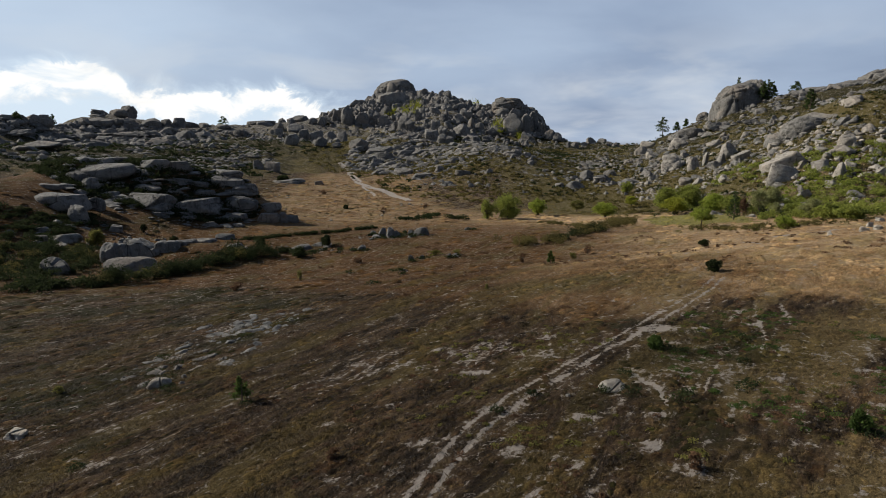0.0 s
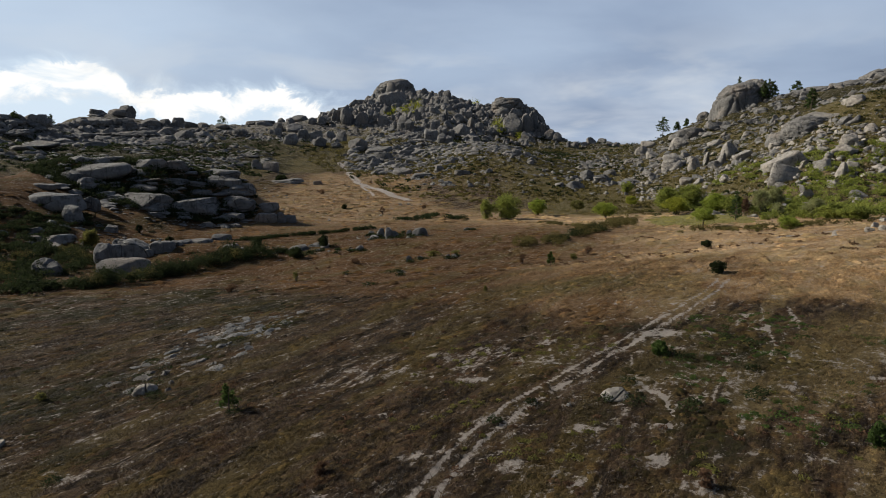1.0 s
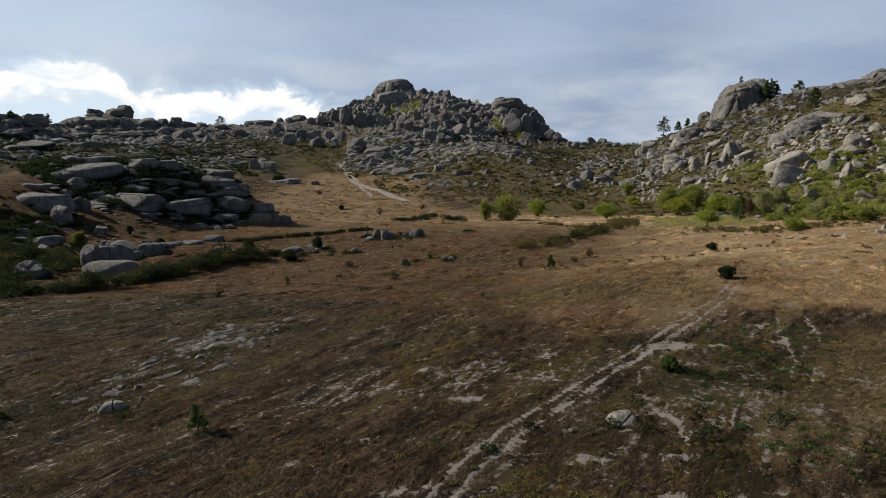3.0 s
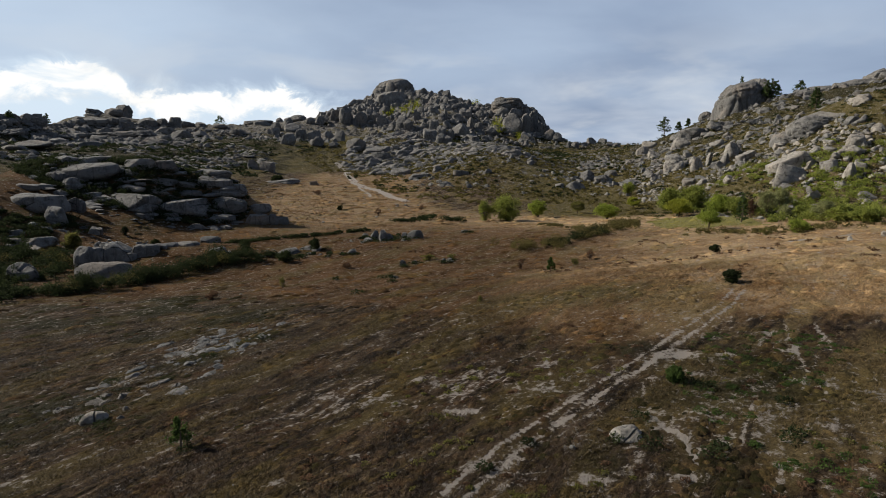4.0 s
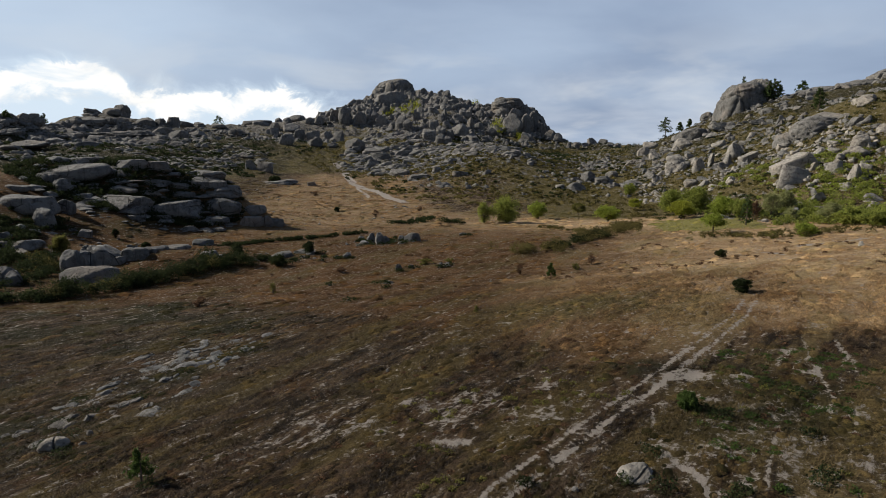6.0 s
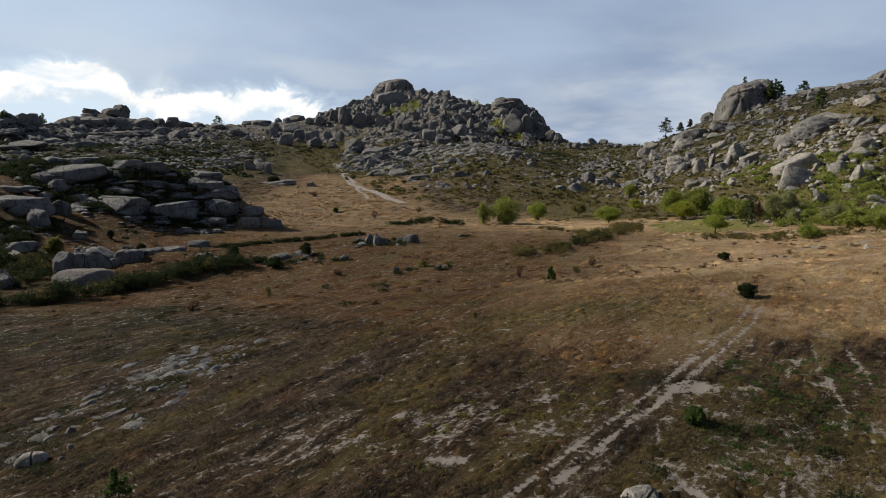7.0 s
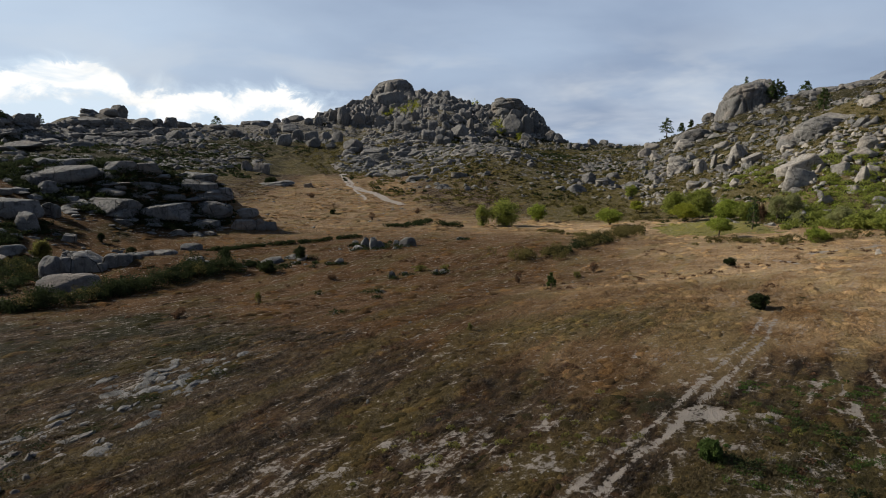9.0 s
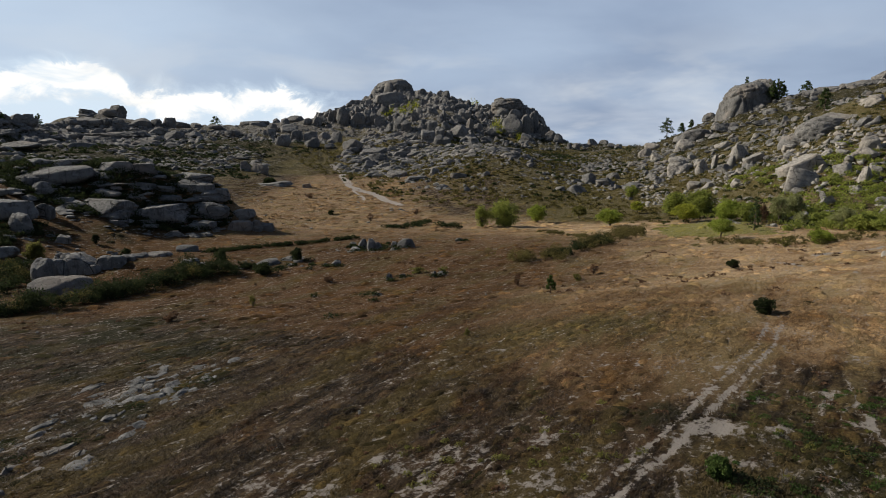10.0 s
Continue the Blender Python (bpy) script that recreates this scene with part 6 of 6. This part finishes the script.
part_mesh("wall", [box(-2.8, -0.5, -2.2, -1.8, 0, 3.0), box(0.5, 2.8, -2.2, -1.8, 0, 3.0), box(-0.5, 0.5, -2.2, -1.8, 2.1, 3.0)], MASONRY, hut)
part_mesh("wall", [box(-2.8, 2.8, 1.8, 2.2, 0, 3.0)], MASONRY, hut)
part_mesh("wall", [box(-2.8, -2.4, -1.797, 1.797, 0, 2.997)], MASONRY, hut)
part_mesh("wall", [box(2.4, 2.8, -1.797, 1.797, 0, 2.997)], MASONRY, hut)
part_mesh("roof", [box(-3.3, 3.3, -2.7, 2.7, 3.0, 3.45)], MASONRY, hut)

# ---- heather cushions and grass of the moor ----


def cushions(seed, count, near, far_, angle, wide, tall, label, limit=0.53):
    """Low rounded cushions of heather and turf, stretched along the slope, in drifts between the sandy spots."""
    r = np.random.default_rng(seed)
    d = np.sqrt(r.uniform(near ** 2, far_ ** 2, count))
    a = np.radians(r.uniform(-angle, angle, count))
    x, y = d * np.sin(a), d * np.cos(a)
    cov = ground_cover(x, y)
    worn = np.maximum(ground_cover(x - 0.6, y)[:, 0], np.maximum(ground_cover(x + 0.6, y)[:, 0], cov[:, 0]))
    bed = fbm(0.35 * (0.58 * x + 0.81 * y), 0.81 * x - 0.58 * y, 2.2, 3, 83)
    keep = (worn < 0.34 + r.normal(0, 0.04, count)) & (bed + 0.15 * cov[:, 2] + r.normal(0, 0.05, count) > limit)
    keep &= ~((x - 0.1 * (y - 40) > 19) & (y < 45) & (r.random(count) < 0.75))
    x, y, cov = x[keep], y[keep], cov[keep]
    n = len(x)
    k = wide * r.uniform(0.45, 1.25, n) ** 1.3
    turn_ = math.atan2(0.81, 0.58) + r.normal(0, 0.5, n)
    ring = np.linspace(0, 2 * np.pi, 7, endpoint=False)
    shape_ = [(0.0, 1.0, 1)] + [(0.5, 0.66, 7), (1.0, -0.30, 7)]
    cols = []
    for rad, up, many in shape_:
        for q in range(many):
            ang = ring[q] + (0.22 if rad > 0.9 else 0.0)
            u = rad * np.cos(ang) * r.uniform(0.75, 1.25, n) * k * 0.75
            v = rad * np.sin(ang) * r.uniform(0.75, 1.25, n) * k * 0.42
            z = up * tall * k / wide * r.uniform(0.7, 1.2, n)
            cols.append(np.stack([x + u * np.cos(turn_) - v * np.sin(turn_), y + u * np.sin(turn_) + v * np.cos(turn_), z], -1))
    co = np.stack(cols, 1)
    co[:, :, 2] += height(x, y)[:, None]
    tris = [(0, 1 + q, 1 + (q + 1) % 7) for q in range(7)]
    for q in range(7):
        p, s_ = (q + 1) % 7, 8
        tris += [(1 + q, s_ + q, 1 + p), (1 + p, s_ + q, s_ + p)]
    tris = (np.array(tris)[None] + 15 * np.arange(n)[:, None, None]).reshape(-1, 3)
    me = mesh_of("heather", co.reshape(-1, 3), tris)
    cov[:, 0] = 0.0
    cov[:, 2] = np.clip(cov[:, 2] + r.normal(0.0, 0.2, n), 0, 1.2)
    at = me.attributes.new("cover", "FLOAT_COLOR", "POINT")
    at.data.foreach_set("color", np.repeat(cov, 15, 0).astype(np.float32).ravel())
    at = me.attributes.new("pale", "FLOAT", "POINT")
    at.data.foreach_set("value", np.repeat(pale_straw(x, y), 15).astype(np.float32))
    me.materials.append(MOUND)
    return tagged(new("heather", me), label, "heather", kind="stuff")


cushions(91, 14000, 26, 58, 44, 0.62, 0.09, "low brown and olive heather cushions between sandy spots")
cushions(92, 8000, 57, 100, 44, 1.05, 0.14, "low brown heather cushions on the open moor")
cushions(93, 7000, 98, 230, 42, 1.7, 0.24, "low tussocks in the dry field", 0.55)

cushions(94, 6000, 228, 430, 22, 3.0, 0.45, "dry tussocks on the slope below the path", 0.56)


def grass(name, seed, count, near, far_, angle, tall, wide, label, blades=5, lie=(0.5, 2.0)):
    r = np.random.default_rng(seed)
    d = np.sqrt(r.uniform(near ** 2, far_ ** 2, count))
    a = np.radians(r.uniform(-angle, angle, count))
    x, y = d * np.sin(a), d * np.cos(a)
    cov = ground_cover(x, y)
    keep = (cov[:, 0] < 0.34 + r.normal(0, 0.06, count)) & (fbm(0.3 * (0.58 * x + 0.81 * y), 0.81 * x - 0.58 * y, 1.6, 2, 77) + r.normal(0, 0.10, count) > 0.46)
    x, y, cov = x[keep], y[keep], cov[keep]
    n = len(x)
    z = height(x, y)
    base = np.stack([x, y, z + r.uniform(-0.02, 0.07, n)], -1)
    base, cov = np.repeat(base, blades, 0), np.repeat(cov, blades, 0)
    m = n * blades
    ang = r.uniform(0, 6.28, m)
    way = np.stack([np.cos(ang), np.sin(ang), np.zeros(m)], -1)
    side = np.stack([-np.sin(ang), np.cos(ang), np.zeros(m)], -1)
    k = tall * r.uniform(0.4, 1.1, (m, 1))
    out_ = r.uniform(*lie, (m, 1))
    p = base + way * r.uniform(0, 0.12, (m, 1)) * tall / 0.2
    tip = p + way * k * out_ + np.array([0, 0, 1.0]) * k
    w = wide * r.uniform(0.6, 1.3, (m, 1))
    v = np.stack([p - side * w, p + side * w, tip], 1).reshape(-1, 3)
    me = mesh_of(name, v, np.arange(3 * m).reshape(-1, 3))
    at = me.attributes.new("cover", "FLOAT_COLOR", "POINT")
    at.data.foreach_set("color", np.repeat(cov, 3, 0).astype(np.float32).ravel())
    at = me.attributes.new("pale", "FLOAT", "POINT")
    at.data.foreach_set("value", np.repeat(pale_straw(x, y), 3 * blades).astype(np.float32))
    me.materials.append(TURF)
    return tagged(new(name, me), label, "grass", kind="stuff")


grass("grass", 1, 78000, 27, 62, 44, 0.17, 0.022, "short tufts of brown and olive moor grass")
grass("grass", 2, 60000, 60, 110, 44, 0.24, 0.040, "tufts of dry moor grass", 4, (1.0, 3.0))
grass("grass", 3, 18000, 108, 230, 42, 0.22, 0.07, "dry tawny grass of the open field", 4, (1.5, 4.0))
